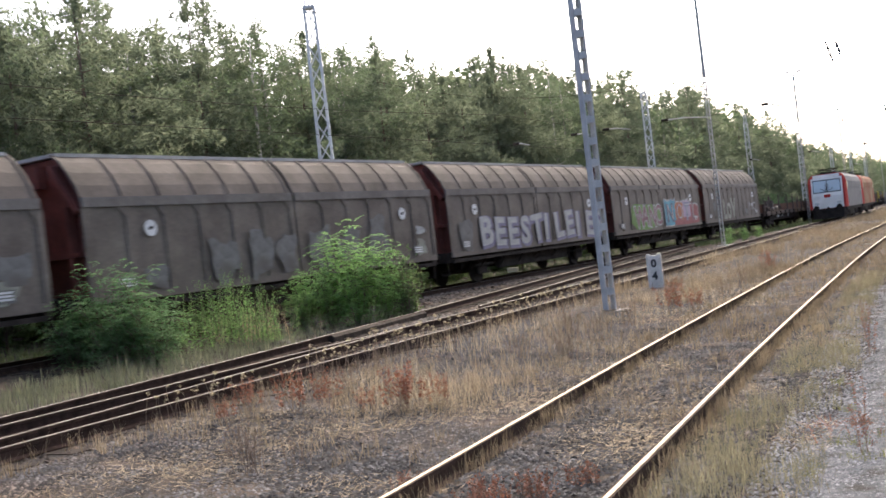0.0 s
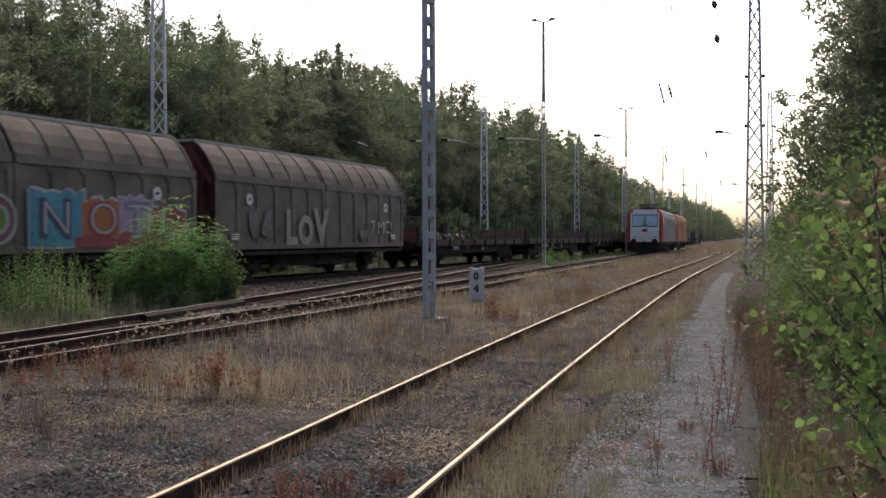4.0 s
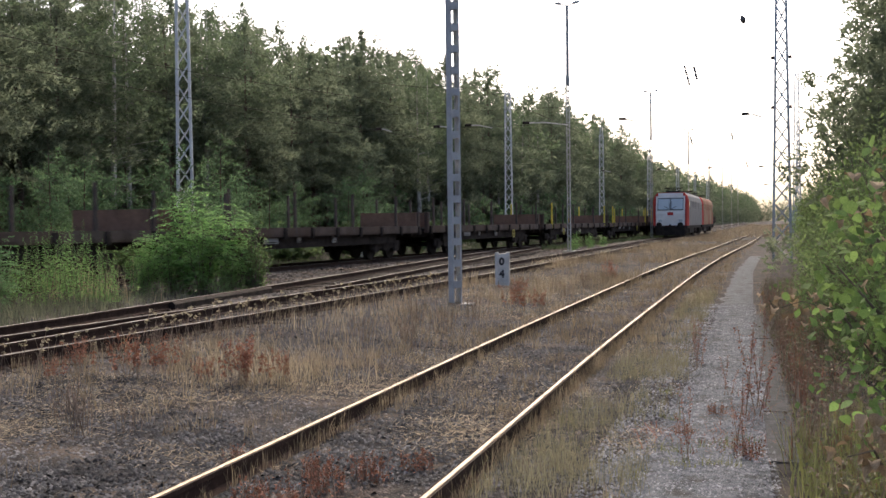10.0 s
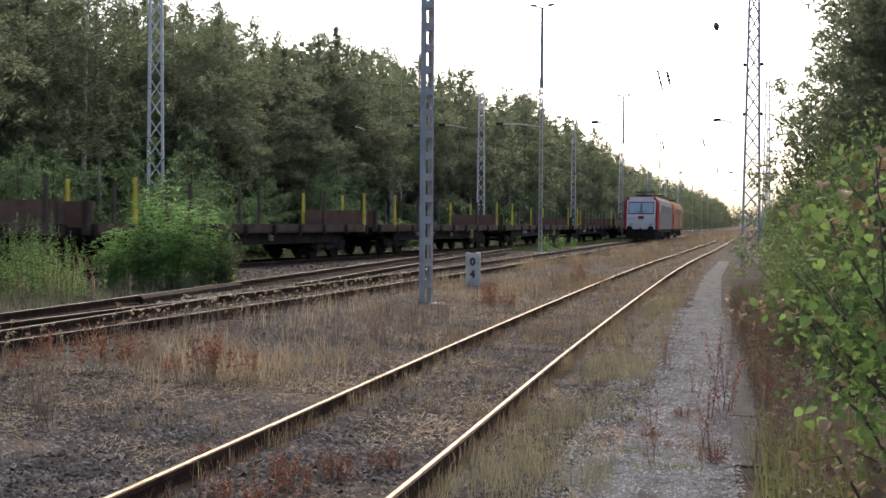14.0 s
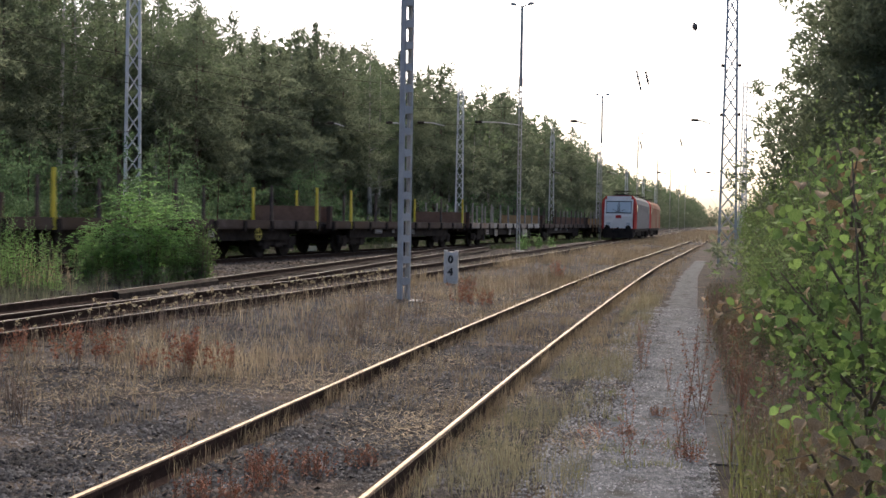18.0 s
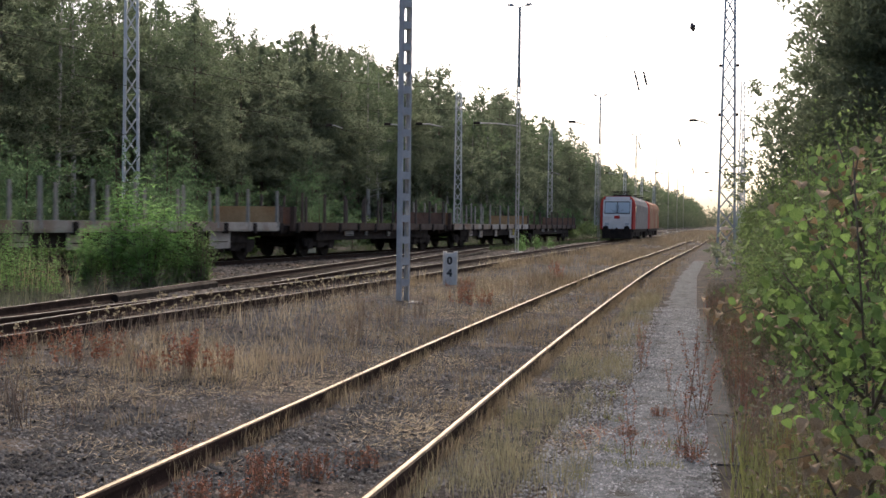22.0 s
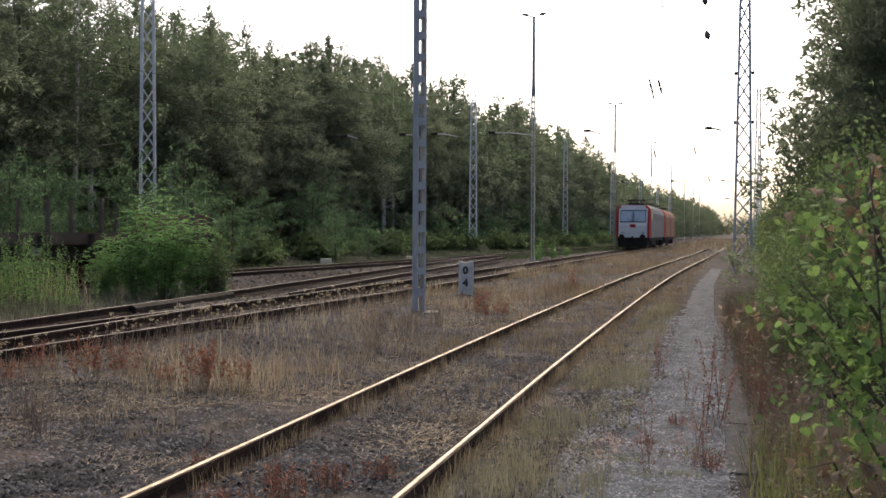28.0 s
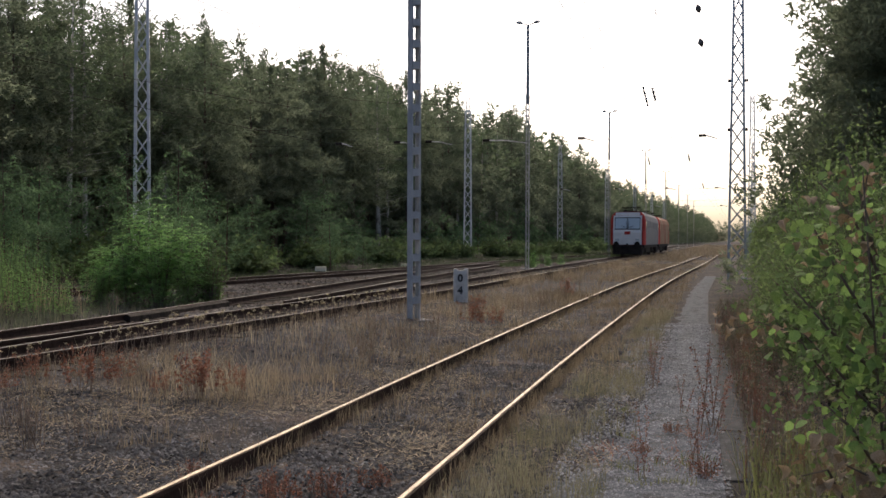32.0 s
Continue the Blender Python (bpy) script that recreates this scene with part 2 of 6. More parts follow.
KERB_CONCRETE = material("mossy kerb concrete", (0.05, 0.05, 0.05), (0.13, 0.13, 0.128), 9, 0.95, 0, 0.8, 70, c3=(0.085, 0.086, 0.08), spec=0.04)
STONE_PALE = material("pale marker stone", (0.52, 0.49, 0.44), (0.7, 0.67, 0.61), 6, 0.85, 0, 0.3, 40)


def letter_mesh(text, size, depth, mat, fat=0.0):
    """A mesh of built-in type, lying in its x, y plane."""
    c = bpy.data.curves.new("letter", "FONT")
    c.body, c.size, c.extrude, c.offset = text, size, depth, fat
    c.resolution_u = 4
    tmp = bpy.data.objects.new("letter", c)
    me = bpy.data.meshes.new_from_object(tmp)
    bpy.data.objects.remove(tmp)
    bpy.data.curves.remove(c)
    me.materials.clear()
    me.materials.append(mat)
    return me

# ======== plan: the lines of the tracks ========


def main_x(y):
    """Centre of the far running line, where the freight train goes."""
    if y < 0:
        return -19.81 + 0.109 * y
    if y > 100:
        return -12.25 + 0.0422 * 8 * (1 - math.exp(-(y - 100) / 8))
    return -16.84 + 0.089 * (y - 30) - 0.000334 * (y - 30) ** 2


def loop_x(y):
    """Centre of the loop line on which the engines stand."""
    return -8.25 - 0.5 * max(0.0, (30 - y) / 20) ** 1.5 if y < 30 else -8.25 - 0.25 * min(1.0, max(0.0, (y - 45) / 45))


def cross_x(y):
    """Centre of the connecting line from the loop to the far line."""
    return np.interp(y, [-5, 5, 12.4, 19, 27.5, 35, 42.5, 52, 60, 68], [-9.3, -9.33, -9.62, -10.1, -10.85, -11.5, -12.15, -12.9, -13.45, -13.75])


def siding_x(y):
    """Centre of the siding beside the path."""
    return np.interp(y, [-30, 5, 9, 13.5, 20, 30, 38, 48, 58, 70, 90, 120, 400], [-2.4, -2.62, -2.74, -2.83, -2.91, -3.0, -3.02, -2.94, -2.76, -2.58, -2.32, -2.05, 0.3])


def smooth(fn, y, w=3.0):
    return sum(float(fn(y + k * w)) for k in (-1, -0.5, 0, 0.5, 1)) / 5


def path_x(y):
    """Inner edge of the concrete kerb of the path."""
    return np.interp(y, [-10, 3, 7.85, 9.4, 13.35, 17.75, 36, 70], [0.3, 0.08, -0.05, -0.1, -0.2, -0.35, -0.72, -0.6])


RAIL_Z, SIDING_Z = 0.25, 0.07


def ground_z(x, y):
    z = -0.075 * max(0.0, min(1.0, (x + 6) / 2)) + 0.015 * noise.noise((x * 0.5, y * 0.5, 0)) + 0.012 * noise.noise((x * 2.1, y * 2.1, 3))
    for fn, half, h in ((main_x, 2.3, 0.1), (loop_x, 2.0, 0.09)):
        d = abs(x - fn(y)) - half
        z += h * max(0.0, min(1.0, 1 - d / 1.0))
    if x < main_x(y) - 3.5:
        z += min(0.5, (main_x(y) - 3.5 - x) * 0.06)
    if x > path_x(y) + 0.25:
        z += min(0.25, (x - path_x(y) - 0.25) * 0.1)
    return z


# ======== ground ========
def build_ground():
    xs = np.concatenate([[-3000, -900, -300, -120, -70, -50], np.arange(-40, -20, 1.0), np.arange(-20, 6, 0.4), [7, 9, 12, 18, 30, 60, 200, 900, 3000]])
    ys = np.concatenate([[-3000, -900, -200, -60, -20, -8], np.arange(-4, 50, 0.5), np.arange(50, 120, 2.0), np.arange(120, 400, 12.0), [450, 600, 900, 1500, 3000]])
    verts = [(x, y, ground_z(x, y)) for y in ys for x in xs]
    w = len(xs)
    faces = [(j * w + i, j * w + i + 1, (j + 1) * w + i + 1, (j + 1) * w + i) for j in range(len(ys) - 1) for i in range(w - 1)]
    tagged(new("ground", soup("ground", verts, faces, SOIL, True)), "dry stony soil with sparse withered grass", "ground", kind="structure")


build_ground()

RAIL_PROFILE = [(-0.0625, -0.15), (0.0625, -0.15), (0.0625, -0.138), (0.012, -0.115), (0.012, -0.045), (0.034, -0.036), (0.036, -0.004),
                (-0.036, -0.004), (-0.034, -0.036), (-0.012, -0.045), (-0.012, -0.115), (-0.0625, -0.138)]
HEAD_PROFILE = [(-0.018, -0.006), (0.018, -0.006), (0.016, 0.0), (0.01, 0.003), (-0.01, 0.003), (-0.016, 0.0)]


def rail_line(fn, side, z, y0, y1, step=1.5):
    n = max(2, int((y1 - y0) / step))
    out = []
    for i in range(n + 1):
        y = y0 + (y1 - y0) * i / n
        x = smooth(fn, y)
        dx, dy = smooth(fn, y + 0.5) - smooth(fn, y - 0.5), 1.0
        l = math.hypot(dx, dy)
        out.append((x + side * 0.7535 * dy / l, y - side * 0.7535 * dx / l, z, dx, dy))
    return out


def track(name, label, fn, z, y0, y1, ys_sleepers, spans=None, head=None, buried=0.0):
    t = tagged(new(name), label, "railway track", kind="structure")
    for side in (-1, 1):
        for a, b in (spans or {}).get(side, [(y0, y1)]):
            st = rail_line(fn, side, z, a, b)
            r = part("rail", Geo().loft(RAIL_PROFILE, st), RAIL_RUST, t)
            part("rail_head", Geo().loft(HEAD_PROFILE, st), head or RAIL_HEAD, r, "bright worn running surface")
    g = Geo().box(-1.25, 1.25, -0.13, 0.13, -0.14, 0.0, 0.02).mesh("sleeper", SLEEPER)
    for y in ys_sleepers:
        ob = part("sleeper", g, SLEEPER, t)
        dx = smooth(fn, y + 0.5) - smooth(fn, y - 0.5)
        ob.matrix_basis = pose(smooth(fn, y), y, z - 0.152 - buried, 0, 0, -math.degrees(math.atan(dx)) + random.uniform(-0.6, 0.6))
    return t


track("track_main", "running line with rusty rails on dark sleepers in ballast", main_x, RAIL_Z, -40, 420, np.arange(6, 100, 0.63), head=RAIL_DULL)
track("track_loop", "loop line with rusty rails on dark wooden sleepers", loop_x, RAIL_Z, -20, 420, np.arange(4, 96, 0.63), head=RAIL_DULL)
track("track_crossover", "connecting line with rusty rails between loop and running line", cross_x, RAIL_Z - 0.004, -20, 64, np.arange(18, 62, 0.63),
      spans={-1: [(-20, 64)], 1: [(-20, 18.3), (22, 60)]}, head=RAIL_DULL)
track("track_siding", "overgrown siding with bright worn rails", siding_x, SIDING_Z, -15, 400, np.arange(2, 40, 0.65), buried=0.0)

# ======== the freight train ========
MAIN_Y = np.arange(-420, 520, 0.5)
MAIN_S = np.concatenate([[0], np.cumsum([math.hypot(main_x(b) - main_x(a), b - a) for a, b in zip(MAIN_Y[:-1], MAIN_Y[1:])])])
MAIN_S = MAIN_S - np.interp(0.0, MAIN_Y, MAIN_S)


def train_s(t):
    """Where the rear end of the last van is along the line at t seconds."""
    ts, vs = (0, 3, 5.5, 9, 12, 14, 16, 18, 19, 25, 33), (8.55, 8.75, 9.02, 9.41, 9.52, 9.4, 9.39, 9.54, 9.6, 9.6, 9.6)
    k = np.linspace(0, t, 60)
    v = np.interp(k, ts, vs)
    run = float(((v[1:] + v[:-1]) / 2 * np.diff(k)).sum())
    return 52.76 + 25.95 - run


def on_line(s):
    y = float(np.interp(s, MAIN_S, MAIN_Y))
    dx = main_x(y + 5) - main_x(y - 5)
    return pose(main_x(y), y, RAIL_Z, 0, 0, -math.degrees(math.atan2(dx, 10.0)))


MOVING = []


def wheelset(parent, y, r=0.46):
    g = Geo()
    for sx in (-1, 1):
        g.tube([(sx * 0.68, y, r), (sx * 0.72, y, r), (sx * 0.72, y, r), (sx * 0.82, y, r)], [r + 0.03, r + 0.03, r, r], 20)
        g.tube([(sx * 0.82, y, r), (sx * 0.86, y, r)], [0.14, 0.14], 10)
    g.tube([(-0.7, y, r), (0.7, y, r)], 0.08, 8)
    return part("wheelset", g, UNDERFRAME, parent)


def buffers(parent, y_end, sgn, z=1.04):
    for sx in (-1, 1):
        g = Geo().tube([(sx * 0.875, y_end, z), (sx * 0.875, y_end + sgn * 0.3, z), (sx * 0.875, y_end + sgn * 0.3, z), (sx * 0.875, y_end + sgn * 0.52, z)], [0.15, 0.15, 0.1, 0.1], 10)
        g.tube([(sx * 0.875, y_end + sgn * 0.52, z), (sx * 0.875, y_end + sgn * 0.57, z)], [0.24, 0.22], 14)
        part("buffer", g, UNDERFRAME, parent)
    part("coupling_hook", Geo().box(-0.06, 0.06, min(y_end, y_end + sgn * 0.45), max(y_end, y_end + sgn * 0.45), z - 0.1, z + 0.06, 0.02), UNDERFRAME, parent)


VAN_L, VAN_PITCH = 14.5, 15.5
# outline of the van body, from the sill over the lower side to the ridge
VAN_SIDE = [(1.38, 1.05), (1.38, 3.16), (1.34, 3.36), (1.22, 3.64), (1.03, 3.94), (0.8, 4.2), (0.58, 4.37)]


def sliding_wall_van():
    v = new("sliding_wall_van")
    h = VAN_L / 2
    full = VAN_SIDE + [(-x, z) for x, z in VAN_SIDE[::-1]]
    inner = [(x * 0.965, z - (0.05 if z > 3 else 0)) for x, z in full]
    part("end_wall", Geo().prism(inner, -h + 0.25, -h + 0.33), WAGON_RED, v, "oxide red end wall")
    part("end_wall", Geo().prism(inner, h - 0.33, h - 0.25), WAGON_RED, v, "oxide red end wall")
    core = [(x * 0.955, z - (0.07 if z > 3 else 0)) for x, z in full]
    part("body", Geo().prism(core, -h + 0.34, h - 0.34), WAGON_GREY, v)
    # end brackets and buffer beam
    for sgn in (-1, 1):
        g = Geo()
        y0, y1 = sorted((sgn * (h - 0.27), sgn * (h + 0.02)))
        for sx in (-1, 1):
            g.box(sx * 0.9 - 0.05, sx * 0.9 + 0.05, y0, y1, 1.05, 3.2)
            g.add([(sx * 1.3, y0, 3.1), (sx * 1.3, y1, 3.1), (sx * 0.55, y1, 4.15), (sx * 0.55, y0, 4.15), (sx * 1.2, y0, 3.0), (sx * 1.2, y1, 3.0), (sx * 0.45, y1, 4.05), (sx * 0.45, y0, 4.05)],
                  [(0, 1, 2, 3), (7, 6, 5, 4), (0, 4, 5, 1), (2, 6, 7, 3), (1, 5, 6, 2), (0, 3, 7, 4)])
        g.box(-1.2, 1.2, y0, y1, 2.1, 2.2)
        g.box(-0.16, 0.16, y0, y1, 3.7, 4.2)
        part("end_frame", g, WAGON_RED, v, "oxide red end frame")
        part("buffer_beam", Geo().box(-1.3, 1.3, *sorted((sgn * (h - 0.2), sgn * (h + 0.08))), 0.86, 1.2, 0.03), UNDERFRAME, v)
        buffers(v, sgn * (h + 0.05), sgn)
        for sx in (-1, 1):
            x = sx * 1.22
            g = Geo().bar((x, sgn * (h + 0.03), 0.45), (x, sgn * (h + 0.03), 1.0), 0.04)
            g.bar((x - sx * 0.3, sgn * (h + 0.03), 0.45), (x, sgn * (h + 0.03), 0.45), 0.05)
            part("step", g, UNDERFRAME, v)
    # sliding walls, two to a side
    for sx in (-1, 1):
        for sgn in (-1, 1):
            a, b = sorted((sgn * 0.06, sgn * (h - 0.02)))
            door = part("sliding_wall", Geo().add(
                [(sx * x, y, z) for y in (a, b) for x, z in VAN_SIDE[:2]], [(0, 1, 3, 2)] if sx < 0 else [(2, 3, 1, 0)]), WAGON_GREY, v)
            skin = Geo()
            top = VAN_SIDE[1:]
            skin.add([(sx * x, y, z) for y in (a, b) for x, z in top], [(i, i + 1, len(top) + i + 1, len(top) + i) for i in range(len(top) - 1)])
            part("roof_panel", skin, WAGON_ROOF, door, "sloping roof half of the sliding wall")
            n = 6
            for k in range(n + 1):
                y = a + 0.06 + (b - a - 0.12) * k / n
                w = 0.1 if k in (0, n) else 0.065
                rib = Geo().box(min(sx * 1.37, sx * 1.415), max(sx * 1.37, sx * 1.415), y - w, y + w, 1.1, 3.12, 0.02)
                for e in (-1, 1):
                    if not (k == 0 and e < 0) and not (k == n and e > 0):
                        y2 = y + e * w
                        rib.add([(sx * x, yy, zz) for x in (1.37, 1.41) for yy, zz in ((y2, 2.9), (y2 + e * 0.16, 3.1), (y2, 3.14), (y2 + e * 0.16, 3.14))],
                                [(4, 5, 7, 6), (0, 1, 5, 4), (1, 3, 7, 5)])
                part("rib", rib, WAGON_GREY, door)
                rr = Geo()
                for (x0, z0), (x1, z1) in zip(VAN_SIDE[1:-1], VAN_SIDE[2:]):
                    d = Vector((x1 - x0, z1 - z0)).normalized()
                    nx, nz = d[1] * 0.025, -d[0] * 0.025
                    nx, nz = abs(nx), abs(nz)
                    rr.add([(sx * x0, y - w * 0.6, z0), (sx * x0, y + w * 0.6, z0), (sx * x1, y + w * 0.6, z1), (sx * x1, y - w * 0.6, z1),
                            (sx * (x0 + nx), y - w * 0.4, z0 + nz), (sx * (x0 + nx), y + w * 0.4, z0 + nz), (sx * (x1 + nx), y + w * 0.4, z1 + nz), (sx * (x1 + nx), y - w * 0.4, z1 + nz)],
                           [(4, 5, 6, 7), (0, 4, 7, 3), (1, 2, 6, 5), (0, 1, 5, 4), (3, 7, 6, 2)])
                part("roof_rib", rr, WAGON_ROOF, door)
            part("eaves_rail", Geo().box(min(sx * 1.35, sx * 1.43), max(sx * 1.35, sx * 1.43), a, b, 3.14, 3.36, 0.02), WAGON_EAVES, door)
            part("lower_rail", Geo().box(min(sx * 1.35, sx * 1.43), max(sx * 1.35, sx * 1.43), a, b, 1.03, 1.2, 0.02), WAGON_GREY, door)
    part("ridge_rail", Geo().box(-0.62, 0.62, -h + 0.1, h - 0.1, 4.35, 4.43, 0.02), WAGON_RIDGE, v, "pale grey ridge rail")
    part("sole_bar", Geo().box(-1.2, 1.2, -h + 0.1, h - 0.1, 0.86, 1.04), UNDERFRAME, v)
    for sx in (-1, 1):
        part("guide_rail", Geo().box(min(sx * 1.3, sx * 1.42), max(sx * 1.3, sx * 1.42), -h + 0.1, h - 0.1, 0.84, 0.95), UNDERFRAME, v)
        g = Geo()
        for k in range(9):
            y = -h + 1.0 + k * (VAN_L - 2) / 8
            g.bar((sx * 1.32, y, 0.9), (sx * 1.1, y, 0.55), 0.05)
        g.box(min(sx * 0.9, sx * 1.1), max(sx * 0.9, sx * 1.1), -3.2, 3.2, 0.42, 0.86)
        part("truss", g, UNDERFRAME, v)
        for y in (-4.5, 4.5):
            part("axle_guard", Geo().box(min(sx * 0.92, sx * 1.08), max(sx * 0.92, sx * 1.08), y - 0.35, y + 0.35, 0.32, 0.9, 0.05).box(min(sx * 1.0, sx * 1.14), max(sx * 1.0, sx * 1.14), y - 0.75, y + 0.75, 0.6, 0.68), UNDERFRAME, v)
    for y in (-4.5, 4.5):
        wheelset(v, y)
    return v


FLAT_L = 16.5


def bogie(parent, y):
    g = Geo()
    for sx in (-1, 1):
        g.box(min(sx * 0.93, sx * 1.07), max(sx * 0.93, sx * 1.07), y - 1.35, y + 1.35, 0.42, 0.72, 0.05)
        for k in (-0.9, 0.9):
            g.box(min(sx * 0.9, sx * 1.12), max(sx * 0.9, sx * 1.12), y + k - 0.22, y + k + 0.22, 0.3, 0.66, 0.05)
        g.box(min(sx * 0.9, sx * 1.1), max(sx * 0.9, sx * 1.1), y - 0.35, y + 0.35, 0.35, 0.9, 0.05)
    g.box(-1.0, 1.0, y - 0.25, y + 0.25, 0.6, 0.95)
    b = part("bogie", g, UNDERFRAME, parent)
    for k in (-0.9, 0.9):
        wheelset(b, y + k)


def flat_wagon(side_mat, wall_mat, posts):
    """Bogie flat wagon with low sides, end walls and stanchions. posts: (y, side, height, material)."""
    w = new("flat_wagon")
    h = FLAT_L / 2
    part("deck", Geo().box(-1.3, 1.3, -h, h, 1.18, 1.25), FLAT_DECK, w, "worn plank deck")
    part("underframe", Geo().box(-0.5, 0.5, -h + 0.2, h - 0.2, 0.78, 1.17).box(-1.1, 1.1, -h, -h + 0.25, 0.86, 1.17).box(-1.1, 1.1, h - 0.25, h, 0.86, 1.17), UNDERFRAME, w)
    for sx in (-1, 1):
        x0, x1 = sorted((sx * 1.31, sx * 1.4))
        n = 9
        for k in range(n):
            a, b = -h + 0.05 + (FLAT_L - 0.1) * k / n + 0.05, -h + 0.05 + (FLAT_L - 0.1) * (k + 1) / n - 0.05
            part("side_panel", Geo().box(x0, x1, a, b, 1.0, 1.3, 0.02).box(*sorted((sx * 1.4, sx * 1.42)), a + 0.1, b - 0.1, 1.05, 1.1), side_mat, w)
        for k in range(n + 1):
            y = -h + 0.05 + (FLAT_L - 0.1) * k / n
            part("stanchion_pocket", Geo().box(*sorted((sx * 1.3, sx * 1.46)), y - 0.09, y + 0.09, 0.93, 1.27, 0.02), UNDERFRAME, w)
        part("long_sill", Geo().box(*sorted((sx * 1.05, sx * 1.2)), -h + 2.0, h - 2.0, 0.62, 1.0).box(*sorted((sx * 1.05, sx * 1.25)), -h, h, 0.98, 1.17), UNDERFRAME, w)
    for y, sx, ph, mt in posts:
        g = Geo()
        g.add([(sx * 1.36 + i * 0.05, y + j * 0.055, 1.0) for i, j in ((-1, -1), (1, -1), (1, 1), (-1, 1))] + [(sx * 1.36 + i * 0.035, y + j * 0.04, 1.25 + ph) for i, j in ((-1, -1), (1, -1), (1, 1), (-1, 1))],
              [(3, 2, 1, 0), (4, 5, 6, 7), (0, 1, 5, 4), (1, 2, 6, 5), (2, 3, 7, 6), (3, 0, 4, 7)])
        part("stanchion", g, mt, w)
    for sgn in (-1, 1):
        y0, y1 = sorted((sgn * (h - 0.02), sgn * (h - 0.12)))
        wall = part("end_board", Geo().box(-1.3, 1.3, y0, y1, 1.25, 1.86, 0.02), wall_mat, w, "upright end board")
        for x in (-1.2, -0.4, 0.4, 1.2):
            part("end_post", Geo().box(x - 0.05, x + 0.05, *sorted((sgn * (h - 0.02), sgn * (h + 0.1))), 1.0, 1.84), UNDERFRAME, wall)
        for sx in (-1, 1):
            part("corner_bracket", Geo().box(*sorted((sx * 1.18, sx * 1.36)), *sorted((sgn * (h - 0.02), sgn * (h + 0.2))), 1.0, 1.88, 0.02), FLAT_BROWN, wall)
        buffers(w, sgn * h, sgn)
    for y in (-h + 2.6, h - 2.6):
        bogie(w, y)
    return w


FLAT_DECK = material("worn wagon planks", (0.09, 0.075, 0.06), (0.2, 0.17, 0.14), 3, 0.9, 0, 0.3, 20)
YELLOW = material("yellow stanchion paint", (0.5, 0.4, 0.03), (0.68, 0.56, 0.06), 2, 0.6, 0, 0.05)
POST_RUST = material("dark rusty stanchion", (0.045, 0.036, 0.032), (0.085, 0.065, 0.054), 3, 0.85, 0, 0.1)
POST_GREY = material("grey stanchion steel", (0.18, 0.178, 0.165), (0.28, 0.275, 0.25), 3, 0.6, 0.1, 0.1)
PALE_SIDE = material("pale grey wagon side with rust", (0.3, 0.27, 0.23), (0.46, 0.43, 0.38), 1.6, 0.75, 0, 0.15, 14, c3=(0.2, 0.12, 0.07))
WALL_BROWN = material("brown end board", (0.13, 0.075, 0.05), (0.22, 0.13, 0.09), 1.5, 0.8, 0, 0.15, 14)
WALL_OCHRE = material("ochre rusty end board", (0.3, 0.18, 0.08), (0.42, 0.29, 0.15), 1.2, 0.8, 0, 0.15, 14, c3=(0.22, 0.11, 0.05))

VANS = []
first_van = sliding_wall_van()
for k in range(5):
    # van 4 is the last; its rear end is the reference
    van = first_van if k == 0 else copy_thing(first_van, Matrix())
    tagged(van, "dirty grey two-axle sliding-wall van with red ends", "freight wagon", "wagons of the freight train")
    MOVING.append((van, -VAN_L / 2 - (4 - k) * VAN_PITCH))
    VANS.append(van)


# ---- marks and graffiti on the vans ----
def spray(name, c1, c2):
    return material(name, c1, c2, 1.3, 0.6, 0, 0.05, 9, spread=(0.3, 0.7))


CHALK = spray("faded white spray", (0.27, 0.27, 0.265), (0.45, 0.45, 0.44))
GHOST = material("worn grey spray", (0.1, 0.094, 0.086), (0.2, 0.195, 0.186), 4.0, 0.7, 0, 0.05, 11, spread=(0.3, 0.7), c3=(0.1, 0.087, 0.074))
PURPLE = spray("dull violet spray", (0.13, 0.12, 0.18), (0.22, 0.2, 0.29))
GREEN = spray("green spray", (0.06, 0.14, 0.018), (0.13, 0.25, 0.04))
MAROON = spray("maroon spray", (0.12, 0.04, 0.06), (0.22, 0.08, 0.1))
BLUE = spray("turquoise spray", (0.025, 0.17, 0.25), (0.08, 0.3, 0.39))
NAVY = spray("dark blue spray", (0.02, 0.035, 0.075), (0.05, 0.07, 0.13))
ORANGE = spray("orange spray", (0.29, 0.08, 0.025), (0.39, 0.135, 0.045))
LILAC = spray("lilac spray", (0.26, 0.19, 0.28), (0.36, 0.28, 0.38))
CRIMSON = spray("crimson spray", (0.19, 0.024, 0.036), (0.28, 0.055, 0.06))
CREAM = spray("pale cream spray", (0.19, 0.19, 0.15), (0.33, 0.335, 0.27))
WHITE_MARK = spray("white mark", (0.6, 0.6, 0.58), (0.72, 0.72, 0.7))


def on_van(van, name, me, y, z, x=1.43, label="", tilt=0.0, wide=1.0):
    ob = part(name, me, None, van, label)
    ob.matrix_basis = pose(x, y, z, 90, 0, 90) @ pose(0, 0, 0, 0, 0, tilt) @ Matrix.Diagonal((wide, 1, 1, 1))
    return ob


def blob(outline, mat, thick=0.006):
    """A flat patch of paint with a rounded outline of (y, z)."""
    k = len(outline)
    v = [(a, b, thick) for a, b in outline] + [(a, b, 0) for a, b in outline]
    return Geo().add(v, [tuple(range(k))] + [(i, k + i, k + (i + 1) % k, (i + 1) % k) for i in range(k)]).mesh("paint", mat)


